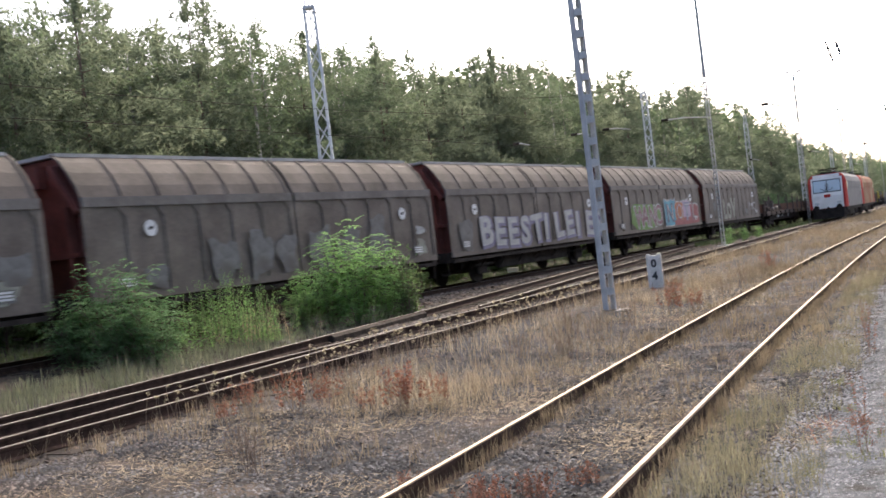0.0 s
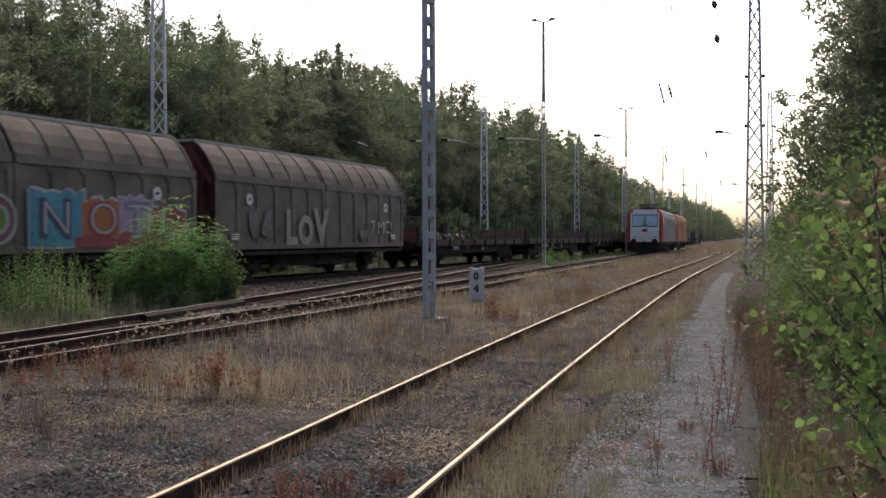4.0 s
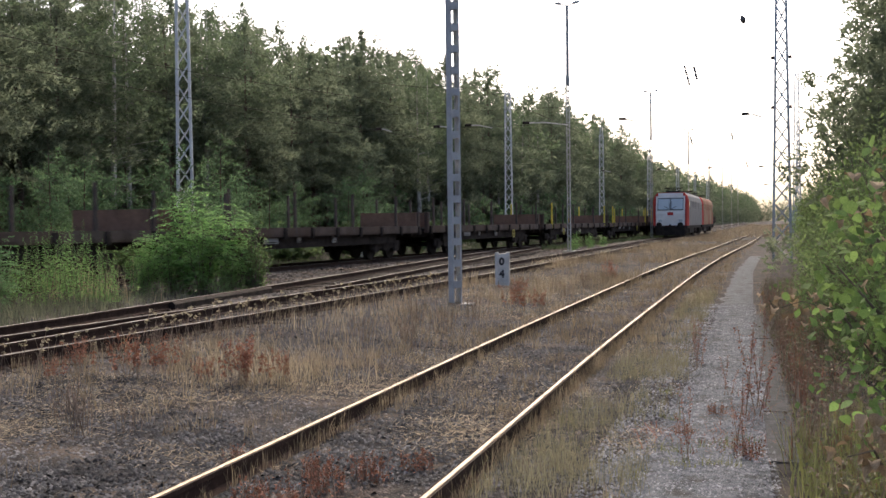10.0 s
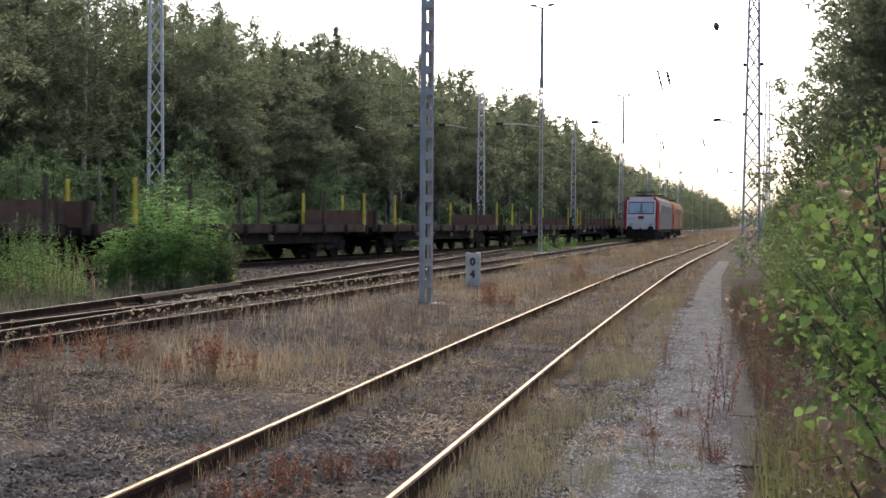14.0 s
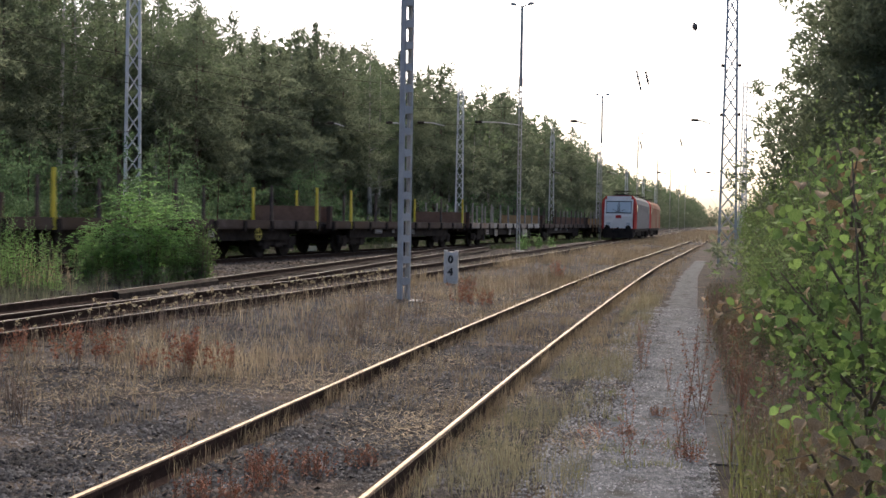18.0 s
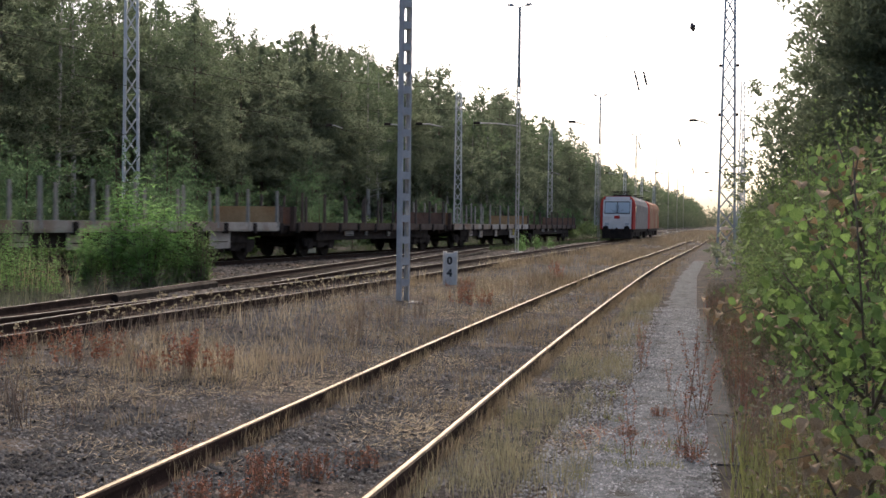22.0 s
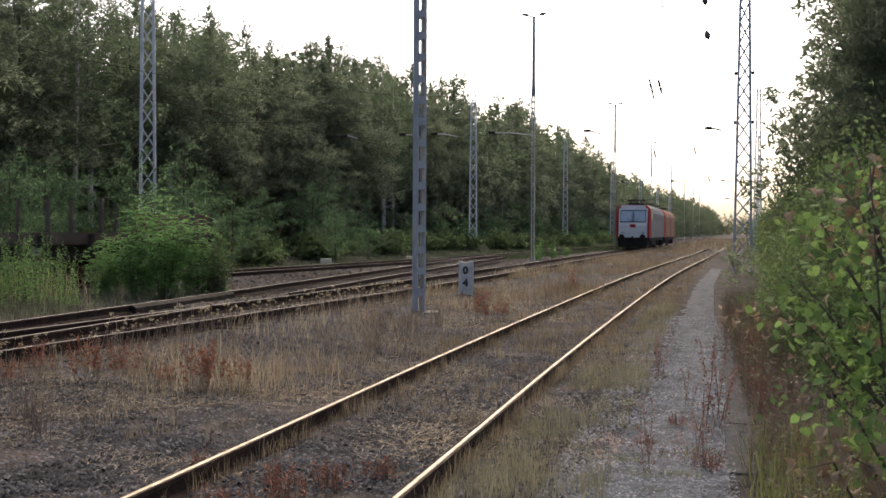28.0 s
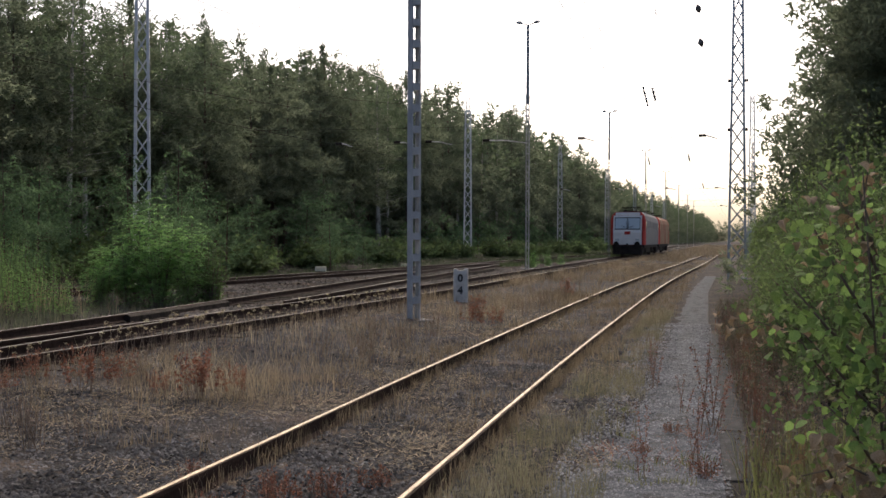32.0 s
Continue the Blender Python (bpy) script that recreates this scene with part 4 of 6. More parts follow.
def plant_forest():
    rng = np.random.default_rng(11)
    used = set()
    joined = []

    def put(kinds, x, y, s, nominal=1.0):
        src = kinds[int(rng.integers(len(kinds)))]
        s /= nominal
        w = s ** 0.6
        m = pose(x, y, ground_z(x, y) - 0.1, rng.normal() * 1.2, rng.normal() * 1.2, float(rng.uniform(0, 360))) @ Matrix.Diagonal((w * rng.uniform(0.82, 1.2), w * rng.uniform(0.82, 1.2), s, 1))
        if kinds is FAR_PINES:
            m3 = np.array(m)
            joined.append((src[0] @ m3[:3, :3].T + m3[:3, 3], src[1]))
            return
        ob = src if src.name not in used else copy_thing(src, Matrix())
        used.add(src.name)
        ob.matrix_basis = m

    def edge(y):
        return min(main_x(y) - 9.0, -26.5) + float(np.interp(y, [150, 400, 900], [0, 5.5, 11]))

    def crown_height(y):
        return float(np.interp(y, [10, 25, 35, 45, 60, 75, 100, 130, 170, 200, 250, 300, 400, 700], [9.9, 10.3, 11.6, 11.8, 12.9, 13.9, 14.8, 15.8, 16.4, 15.4, 14.0, 13.6, 14.5, 17.0]))

    for row, (off, step, lo, hi) in enumerate(((0, 2.7, 8, 900), (2.6, 2.7, 0, 900), (5.6, 2.9, 0, 300), (9.0, 3.2, 0, 220), (13.5, 4.0, 10, 170))):
        y = lo
        while y < hi:
            near = (row == 0 and y < 100) or (row == 1 and 20 < y < 60)
            birch = rng.uniform() < (0.33 if row == 0 else 0.2)
            kinds = (BROADS if birch else PINES) if near else (FAR_BROADS if birch else MID_PINES if y < (220 if row < 2 else 110) else FAR_PINES)
            h = crown_height(y) * rng.uniform(0.84, 1.1) * (1.0, 1.06, 1.08, 1.08, 1.08)[row]
            put(kinds, edge(y) - off + rng.uniform(-1.2, 1.2), y + rng.uniform(-0.8, 0.8), h, 13.0 if birch else 14.5)
            y += step * (0.82 if y < 62 and row < 2 else 1.0) * (1 + y / 240) * rng.uniform(0.8, 1.2)
    y = 14
    while y < 330:
        put(YOUNG if y < 60 else FAR_YOUNG, edge(y) + rng.uniform(1.0, 3.8), y, rng.uniform(0.45, 1.1))
        y += rng.uniform(1.3, 2.8) * (1 + y / 160)
    # undergrowth within the wood
    for off, step in ((4.5, 2.6), (8.0, 2.4), (12.5, 2.4), (17.0, 2.4)):
        y = 2.0
        while y < 150:
            put(FAR_PINES, edge(y) - off + rng.uniform(-1.2, 1.2), y, rng.uniform(4.2, 6.5), 14.5)
            y += step * (1 + y / 120) * rng.uniform(0.7, 1.3)
    # young trees that stand forward of the edge, round the first lattice mast
    for x, y, s in ((-22, 30.4, 0.95), (-21, 27.5, 1.0), (-20.5, 33.6, 0.95), (-20.6, 35.4, 1.0), (-21.2, 38.2, 1.05), (-20.0, 36.4, 0.6), (-20.3, 40.6, 0.8), (-19.2, 49.8, 0.6), (-22.5, 26, 1.1), (-22.4, 41.5, 0.9), (-19.0, 54, 0.5)):
        put(YOUNG, x, y, s)
    # woods that close the view along the line
    for k in range(26):
        put(FAR_PINES, -22 + k * 3.2 + rng.uniform(-1, 1), 900 + rng.uniform(-25, 25), rng.uniform(13.0, 18.0), 14.5)
    sizes = np.cumsum([0] + [len(v) for v, f in joined])
    wood = soup("deep_wood", np.concatenate([v for v, f in joined]), np.concatenate([f + n for (v, f), n in zip(joined, sizes)]), PINE_LEAF)
    tagged(new("deep_wood", wood), "dark pines deep in the wood and far along the line", "woods", kind="stuff")


plant_forest()

# ======== masts, lamps and other line-side things ========


def lattice(geo, w0, w1, z0, z1, step, bar=0.06, leg=0.09, x=0.0, y=0.0):
    """Four tapering legs with zigzag bars between them."""
    def corner(i, z):
        w = (w0 + (w1 - w0) * (z - z0) / (z1 - z0)) / 2
        sx, sy = ((-1, -1), (1, -1), (1, 1), (-1, 1))[i]
        return (x + sx * w, y + sy * w, z)
    for i in range(4):
        geo.bar(corner(i, z0), corner(i, z1), leg)
    n = max(1, int((z1 - z0) / step))
    for k in range(n):
        a, b = z0 + (z1 - z0) * k / n, z0 + (z1 - z0) * (k + 1) / n
        for i in range(4):
            j = (i + 1) % 4
            geo.bar(corner(i, a), corner(j, b), bar) if (k + i) % 2 else geo.bar(corner(j, a), corner(i, b), bar)
    return geo


def batten_mast():
    """Double-channel post with battens, on a concrete foot."""
    m = tagged(new("catenary_mast"), "grey steel post of two channels on a concrete foot", "mast")
    for sx in (-1, 1):
        ring = [(0.115, -0.07), (0.115, 0.07), (0.078, 0.07), (0.078, 0.06), (0.105, 0.06), (0.105, -0.06), (0.078, -0.06), (0.078, -0.07)]
        k = len(ring)
        g = Geo().add([(sx * a, b, z) for z in (0.02, 10.5) for a, b in ring], [(i, (i + 1) % k, k + (i + 1) % k, k + i) for i in range(k)] + [tuple(range(k))[::-1], tuple(range(k, 2 * k))])
        part("channel", g, STEEL_GREY, m)
    for k in range(24):
        z = 0.35 + k * 0.42
        for y0 in (-0.083, 0.071):
            part("batten", Geo().box(-0.1, 0.1, y0, y0 + 0.012, z, z + 0.14), STEEL_GREY, m)
    part("foot", Geo().box(-0.32, 0.32, -0.3, 0.3, -0.3, 0.045, 0.04), CONCRETE, m, "pale concrete foot")
    return m


mast = batten_mast()
mast.matrix_basis = pose(-6.045, 20.2, 0.0, 0, 0, 56)


def kilometre_stone():
    s = tagged(new("kilometre_stone"), "pale concrete kilometre stone with dark numerals", "marker stone")
    part("stone", Geo().box(-0.18, 0.18, -0.09, 0.09, -0.2, 0.87, 0.03), STONE_PALE, s)
    g = Geo()
    for sx in (-1, 1):
        g.box(sx * 0.13 - 0.045, sx * 0.13 + 0.045, -0.08, 0.08, 0.85, 0.91, 0.02)
    part("chipped_top", g, STONE_PALE, s)
    for ch, z in (("0", 0.6), ("4", 0.3)):
        part("numeral", letter_mesh(ch, 0.25, 0.008, NUMERAL, 0.012), None, s, "dark painted numeral").matrix_basis = pose(-0.075, -0.096, z, 90, 0, 0)
    return s


NUMERAL = material("black numeral paint", (0.02, 0.02, 0.02), (0.05, 0.05, 0.05), 8, 0.7)
kilometre_stone().matrix_basis = pose(-6.38, 25.34, 0, 0, 0, 12)


def street_lamp():
    l = tagged(new("yard_lamp"), "tall grey yard lamp with two heads", "lamp post", "yard lamps")
    g = Geo()
    for sx in (-1, 1):
        g.box(*sorted((sx * 0.05, sx * 0.09)), -0.08, 0.08, 0, 9)
    for k in range(28):
        g.box(-0.06, 0.06, -0.08, 0.08, 0.2 + k * 0.32, 0.27 + k * 0.32)
    part("post", g, LAMP_STEEL, l)
    part("upper_tube", Geo().tube([(0, 0, 8.6), (0, 0, 12.6)], [0.085, 0.07], 8), LAMP_STEEL, l)
    part("arm", Geo().tube([(-0.35, 0, 12.68), (0, 0, 12.58), (0.35, 0, 12.68)], 0.03, 6), LAMP_STEEL, l)
    for sx in (-1, 1):
        part("lamp_head", Geo().tube([(sx * 0.3, 0, 12.68), (sx * 0.42, 0, 12.72), (sx * 0.62, 0, 12.74)], [0.05, 0.09, 0.05], 8), STEEL_GREY, l)
    part("foot", Geo().box(-0.3, 0.3, -0.3, 0.3, -0.2, 0.12, 0.04), CONCRETE, l)
    return l


lamp = street_lamp()
lamp.matrix_basis = pose(-10.1, 54.1, 0.05)
for y in (93, 134, 176, 220, 265, 310):
    copy_thing(lamp, pose(-10.2, y, 0.05))


def lattice_mast(h, w0, w1, name="lattice_mast", label="pale grey steel lattice mast", tip=0.0):
    m = tagged(new(name), label, "mast", "lattice masts")
    g = lattice(Geo(), w0, w1, 0, h, 0.75, 0.055, 0.09)
    if tip:
        lattice(g, 0.3, 0.26, h - 0.1, h + tip, 0.5, 0.03, 0.05)
    part("lattice", g, LATTICE_GREY, m)
    return m


tower = lattice_mast(11.6, 0.58, 0.4, tip=1.1)
part("collar", Geo().box(-0.24, 0.24, -0.24, 0.24, 11.55, 11.65), LATTICE_GREY, tower)
tower.matrix_basis = pose(-22, 36.9, 0.2, 0, 0, 27)
for x, y in ((-20.2, 82.5), (-19.6, 126), (-19, 170), (-18.5, 215), (-18.5, 262), (-18.5, 310)):
    copy_thing(tower, pose(x, y, 0.2, 0, 0, 10))
slim = lattice_mast(13.5, 0.66, 0.26, "headspan_mast", "slender steel lattice mast against the sky")
for z in (5.9, 7.8):
    for sx in (-1, 1):
        part("insulator", Geo().tube([(sx * 0.2, 0, z), (sx * 0.38, 0, z + 0.02)], [0.05, 0.07], 8), UNDERFRAME, slim)
slim.matrix_basis = pose(0.22, 43, 0)
for x, y, s in ((1.5, 84, 0.93), (2.4, 126, 0.95), (3.2, 170, 1), (3.8, 215, 1)):
    copy_thing(slim, Matrix()).matrix_basis = pose(x, y, 0) @ Matrix.Scale(s, 4)


INSULATOR = material("brown grey insulator glaze", (0.1, 0.085, 0.075), (0.18, 0.155, 0.14), 5, 0.4, 0, 0.05)


def headspan(xl, xr, y, label, arms, drops, sag=0.6):
    """Cross-span of thin wires with steady arms, hangers and insulators."""
    h = tagged(new("headspan"), label, "overhead line")
    n = 16
    for z, s, r in ((9.3, 2.2, 0.007), (6.3, 0.12, 0.006), (5.6, 0.08, 0.006)):
        pts = [(xl + (xr - xl) * k / n, y, z - s * (1 - (2 * k / n - 1) ** 2)) for k in range(n + 1)]
        part("span_wire", Geo().tube(pts, r, 4), UNDERFRAME, h)
    for x, l in arms:
        a = part("steady_arm", Geo().tube([(x - l / 2, y, 5.62), (x, y, 5.6), (x + l / 2, y, 5.48)], [0.028, 0.026, 0.02], 6), STEEL_GREY, h, "grey steady arm")
        part("insulator", Geo().tube([(x - l / 2 - 0.02, y, 5.62), (x - l / 2 + 0.25, y, 5.62)], 0.055, 8), UNDERFRAME, a)
    for x, z, l, w in drops:
        g = Geo()
        m = 6
        oval = [w * max(0.08, math.sin(math.pi * (k + 0.15) / (m + 0.3))) for k in range(m + 1)]
        g.tube([(x + (0.25 * l * k / m), y, z - l * k / m) for k in range(m + 1)], oval if w > 0.1 else [w * (0.5 if k % 2 else 1.0) for k in range(m + 1)], 10)
        part("insulator", g, INSULATOR, h, "ribbed insulator")
    return h


headspan(-22, 0.22, 42, "thin overhead cross-span with steady arms and insulators", [(-0.85, 0.7), (-5.5, 0.65), (-8.75, 1.8), (-11.5, 1.1), (-12.95, 0.9), (-15.6, 0.7)],
         [(-3.32, 7.55, 0.75, 0.05), (-2.97, 7.5, 0.5, 0.06), (-1.2, 9.34, 0.36, 0.115), (-1.3, 10.64, 0.36, 0.115), (-2.9, 10.6, 0.35, 0.03)])
headspan(-20.2, 1.5, 83.5, "thin overhead cross-span far along the line", [(-0.8, 0.8), (-4.5, 0.8), (-8.3, 0.8), (-12.6, 0.8)], [(-3.2, 8.2, 0.6, 0.08), (-6.2, 8.0, 0.6, 0.08)])
headspan(-19.6, 2.4, 126, "thin overhead cross-span far along the line", [(-0.8, 0.9), (-4.5, 0.9), (-8.3, 0.9)], [(-3.2, 8.2, 0.6, 0.09)])


def wires():
    w = tagged(new("overhead_wire"), "thin overhead wires above the running lines", "overhead line")
    for fn in (main_x, loop_x, siding_x):
        for z in (5.5, 6.8):
            pts = []
            for k in range(0, 81):
                yy = k * 5.0
                sag = 0.0 if z < 6 else 0.6 * math.sin(math.pi * ((yy - 42) % 42) / 42)
                pts.append((float(fn(yy)) + 0.15, yy, z - sag))
            part("wire", Geo().tube(pts, 0.007, 4, False), UNDERFRAME, w)


wires()

# trackside bits
BOX_YELLOW = material("faded yellow paint", (0.66, 0.63, 0.45), (0.78, 0.75, 0.56), 5, 0.7, 0, 0.1)
for x, y, s in ((-18.5, 46.7, 1.0), (-18.1, 58.6, 0.7)):
    tb = tagged(new("trackside_box"), "small faded yellow trackside box on a stub", "trackside box")
    part("cover", Geo().box(-0.26, 0.26, -0.15, 0.15, 0.12, 0.34, 0.04), BOX_YELLOW, tb)
    part("stub", Geo().box(-0.1, 0.1, -0.08, 0.08, -0.1, 0.12), UNDERFRAME, tb)
    tb.matrix_basis = pose(x, y, ground_z(x, y), 0, 0, 20) @ Matrix.Scale(s, 4)
pc = tagged(new("rail_guard_beam"), "long dark beam lying along the crossover rail", "guard beam")
part("beam", Geo().loft([(-0.14, -0.22), (0.14, -0.22), (0.14, -0.06), (0.09, -0.02), (-0.09, -0.02), (-0.14, -0.06)], rail_line(cross_x, -1, RAIL_Z, 17.4, 22.2)), SLEEPER, pc)


# ======== engines ========
# Engine silver, darkened in its colour for the shade along the flank.
ENGINE_FLANK_SHADED = material("silver grey engine paint", (0.14, 0.137, 0.137), (0.2, 0.196, 0.195), 1.5, 0.75, 0.0, 0.03, spec=0.12)
ENGINE_RED = material("red engine paint", (0.36, 0.03, 0.025), (0.46, 0.05, 0.04), 1.5, 0.7, 0, 0.03, spec=0.15)
ENGINE_FADED = material("faded orange red engine paint", (0.22, 0.07, 0.035), (0.3, 0.13, 0.07), 0.9, 0.75, 0, 0.05, 8, c3=(0.28, 0.18, 0.1), spec=0.12)


# The pale, part-metallic colour stands in for sky mirrored in the panes.
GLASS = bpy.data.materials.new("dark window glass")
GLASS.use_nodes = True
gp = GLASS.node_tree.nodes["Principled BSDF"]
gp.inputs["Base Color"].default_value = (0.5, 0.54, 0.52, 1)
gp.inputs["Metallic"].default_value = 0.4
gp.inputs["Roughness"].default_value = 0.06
LAMP_GLASS = material("pale lamp glass", (0.5, 0.5, 0.48), (0.65, 0.65, 0.62), 4, 0.2, 0, 0)


def engine(body_mat, face_mat, label):
    """Electric engine, 18.4 m long; its front looks along -y."""
    e = tagged(new("electric_locomotive"), label, "locomotive", "standing engines")
    h = 9.2
    prof = [(1.48, 0.98), (1.48, 3.1), (1.36, 3.5), (1.1, 3.78), (-1.1, 3.78), (-1.36, 3.5), (-1.48, 3.1), (-1.48, 0.98)]
    n = len(prof)
    part("body", Geo().prism(prof, -h + 1.1, h - 1.1), body_mat, e)
    for k in range(7):
        y = -6.0 + k * 2.0
        for sx in (-1, 1):
            part("vent_panel", Geo().box(*sorted((sx * 1.475, sx * 1.5)), y - 0.7, y + 0.7, 2.5, 3.05, 0.01), body_mat, e)
    for sgn in (-1, 1):
        face = [(x * 0.9, sgn * (h - (0.15 if z < 2 else 0.15 + (z - 2.0) * 0.3)), z) for x, z in prof]
        shoulder = [(x, sgn * (h - 0.75), z) for x, z in prof]
        root = [(x, sgn * (h - 1.12), z) for x, z in prof]
        g = Geo().add(root + shoulder, [(i, (i + 1) % n, n + (i + 1) % n, n + i) for i in range(n)])
        g.add(shoulder + face, [(i, (i + 1) % n, n + (i + 1) % n, n + i) for i in range(n)] + [tuple(range(n, 2 * n))])
        cab = part("cab", g, ENGINE_RED, e, "red cab with slanted corners")

        def front(z, push=0.02):
            return sgn * (h - (0.15 if z < 2 else 0.15 + (z - 2.0) * 0.3) + push)

        def plate(name, x0, x1, z0, z1, mat, push, label=""):
            zs = [z0, max(z0, min(2.0, z1)), z1]
            v = [(x, front(z, q), z) for q in (push, push - 0.03) for z in zs for x in (x0, x1)]
            f = [(0, 1, 3, 2), (2, 3, 5, 4), (7, 6, 8, 9), (9, 8, 10, 11), (0, 6, 7, 1), (4, 5, 11, 10), (0, 2, 8, 6), (2, 4, 10, 8), (1, 7, 9, 3), (3, 9, 11, 5)]
            return part(name, Geo().add(v, f), mat, cab, label)

        plate("front_plate", -1.2, 1.2, 1.0, 3.48, face_mat, 0.03, "plain front plate")
        plate("brow_plate", -1.02, 1.02, 3.484, 3.74, face_mat, 0.03, "plain plate over the windscreens")
        plate("window_band", -1.08, 1.08, 2.27, 3.33, UNDERFRAME, 0.04, "dark band round the windscreens")
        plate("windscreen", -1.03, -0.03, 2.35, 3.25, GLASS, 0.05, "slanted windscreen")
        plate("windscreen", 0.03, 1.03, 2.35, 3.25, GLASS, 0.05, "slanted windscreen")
        plate("red_badge", -0.24, 0.24, 1.86, 2.12, ENGINE_RED, 0.06, "plain red badge")
        for sx in (-1, 1):
            part("wiper", Geo().bar((sx * 0.1, front(2.4, 0.08), 2.4), (sx * 0.5, front(2.6, 0.08), 2.62), 0.03), UNDERFRAME, cab)
            part("wiper", Geo().bar((sx * 0.08, front(2.4, 0.08), 2.4), (sx * 0.1, front(3.0, 0.08), 3.0), 0.03), UNDERFRAME, cab)
            part("headlight", Geo().box(sx * 0.85 - 0.17, sx * 0.85 + 0.17, *sorted((front(1.4, 0.0), front(1.4, 0.06))), 1.32, 1.5, 0.02), LAMP_GLASS, cab)
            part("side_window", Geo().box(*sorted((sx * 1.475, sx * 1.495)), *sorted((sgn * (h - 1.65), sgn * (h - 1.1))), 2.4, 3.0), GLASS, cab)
            part("cab_door", Geo().box(*sorted((sx * 1.475, sx * 1.49)), *sorted((sgn * (h - 2.5), sgn * (h - 1.9))), 1.1, 3.0), body_mat, e)
        part("snow_plough", Geo().box(-1.25, 1.25, *sorted((sgn * (h - 0.7), sgn * (h - 0.05))), 0.18, 0.98, 0.1), UNDERFRAME, e)
        buffers(e, sgn * (h - 0.05), sgn)
        g = Geo()
        y = sgn * 5.6
        for sx in (-1, 1):
            g.bar((sx * 0.5, y - 0.9, 4.02), (sx * 0.5, y + 0.9, 4.06), 0.06).bar((sx * 0.7, y, 4.22), (0, y + 0.8, 4.1), 0.05)
        g.bar((-0.8, y - 0.2, 4.24), (0.8, y - 0.2, 4.24), 0.06).bar((-0.8, y + 0.1, 4.24), (0.8, y + 0.1, 4.24), 0.06)
        g.box(-0.6, 0.6, y - 0.8, y + 0.8, 3.76, 3.98)
        part("pantograph", g, UNDERFRAME, e, "folded pantograph")
        bogie(e, sgn * 5.2)
    part("roof_gear", Geo().box(-0.5, 0.5, -3.5, 3.5, 3.76, 4.0, 0.1).box(-0.9, -0.6, -4, 3, 3.7, 3.9).box(0.6, 0.9, -4, 3, 3.7, 3.9), UNDERFRAME, e)
    part("underframe", Geo().box(-1.35, 1.35, -h + 0.6, h - 0.6, 0.72, 0.98).box(-1.1, 1.1, -2.6, 2.6, 0.3, 0.75, 0.08), UNDERFRAME, e)
    return e


# Silver of the front, lightened and warmed in colour for brighter light there.
ENGINE_FRONT_LIT = material("pale silver front paint", (0.74, 0.69, 0.62), (0.86, 0.81, 0.74), 1.5, 0.4, 0, 0.03)
e1 = engine(ENGINE_FLANK_SHADED, ENGINE_FRONT_LIT, "silver electric locomotive with red cab corners standing on the loop")
e1.matrix_basis = pose(-8.5, 91.5 + 9.2, RAIL_Z)
e2 = engine(ENGINE_FADED, ENGINE_RED, "red electric locomotive coupled behind the silver one")
e2.matrix_basis = pose(-8.5, 91.5 + 9.2 + 19, RAIL_Z)

# ======== ground cover ========
DRY_GRASS = material("withered grass", (0.175, 0.137, 0.09), (0.325, 0.265, 0.18), 0.8, 0.8, 0, 0, 9, island=0.3, through_light=0.45)
STRAW = material("pale straw", (0.3, 0.235, 0.15), (0.48, 0.395, 0.265), 0.8, 0.8, 0, 0, 9, island=0.3, through_light=0.45)
CINDER = material("black cinder", (0.028, 0.028, 0.03), (0.08, 0.079, 0.082), 2.0, 0.9, 0, 0.3, 60, island=0.5, spec=0.15)
PALE_GRASS = material("grey green grass", (0.19, 0.18, 0.105), (0.31, 0.285, 0.185), 0.8, 0.8, 0, 0, 9, island=0.3, through_light=0.45)
GREEN_GRASS = material("yellow green grass", (0.15, 0.17, 0.05), (0.3, 0.3, 0.12), 1.0, 0.7, 0, 0, 9, island=0.3, through_light=0.3)
RED_WEED = material("red brown sorrel", (0.21, 0.083, 0.045), (0.35, 0.15, 0.085), 1.5, 0.8, 0, 0, 9, island=0.3, through_light=0.2)
BROWN_STALK = material("dry brown stalks", (0.17, 0.12, 0.08), (0.3, 0.215, 0.15), 1.5, 0.85, 0, 0, 9, island=0.3)
DOCK = material("red brown dock seed", (0.2, 0.09, 0.065), (0.34, 0.165, 0.12), 2, 0.9, 0, 0, 9, island=0.3, through_light=0.2)
UMBEL = material("dry pale flower heads", (0.34, 0.28, 0.17), (0.52, 0.45, 0.3), 2, 0.9, 0, 0, 9, island=0.3, through_light=0.4)
BALLAST = material("dull ballast stone", (0.06, 0.06, 0.063), (0.16, 0.155, 0.155), 2.0, 0.9, 0, 0.3, 60, island=0.55, c3=(0.16, 0.115, 0.085), spec=0.15)
BED_STONE = material("brown grey ballast", (0.05, 0.046, 0.043), (0.125, 0.113, 0.105), 2.0, 0.95, 0, 0.3, 60, island=0.55, c3=(0.1, 0.078, 0.062), spec=0.1)
TRACK_STONE = material("sooty track ballast", (0.028, 0.024, 0.022), (0.075, 0.063, 0.056), 2.0, 0.9, 0, 0.3, 60, island=0.5, c3=(0.1, 0.07, 0.05), spec=0.1)
DULL_BANK = material("dull grass beside the rails", (0.1, 0.115, 0.07), (0.19, 0.195, 0.125), 0.8, 0.8, 0, 0, 9, island=0.35, through_light=0.4)
BANK_GREEN = material("grey green bank grass", (0.1, 0.1, 0.055), (0.2, 0.19, 0.11), 0.8, 0.8, 0, 0, 9, island=0.35, through_light=0.4)
VERGE = material("dark verge plants", (0.045, 0.066, 0.03), (0.095, 0.125, 0.055), 0.7, 0.8, 0, 0, 9, island=0.3, through_light=0.35)
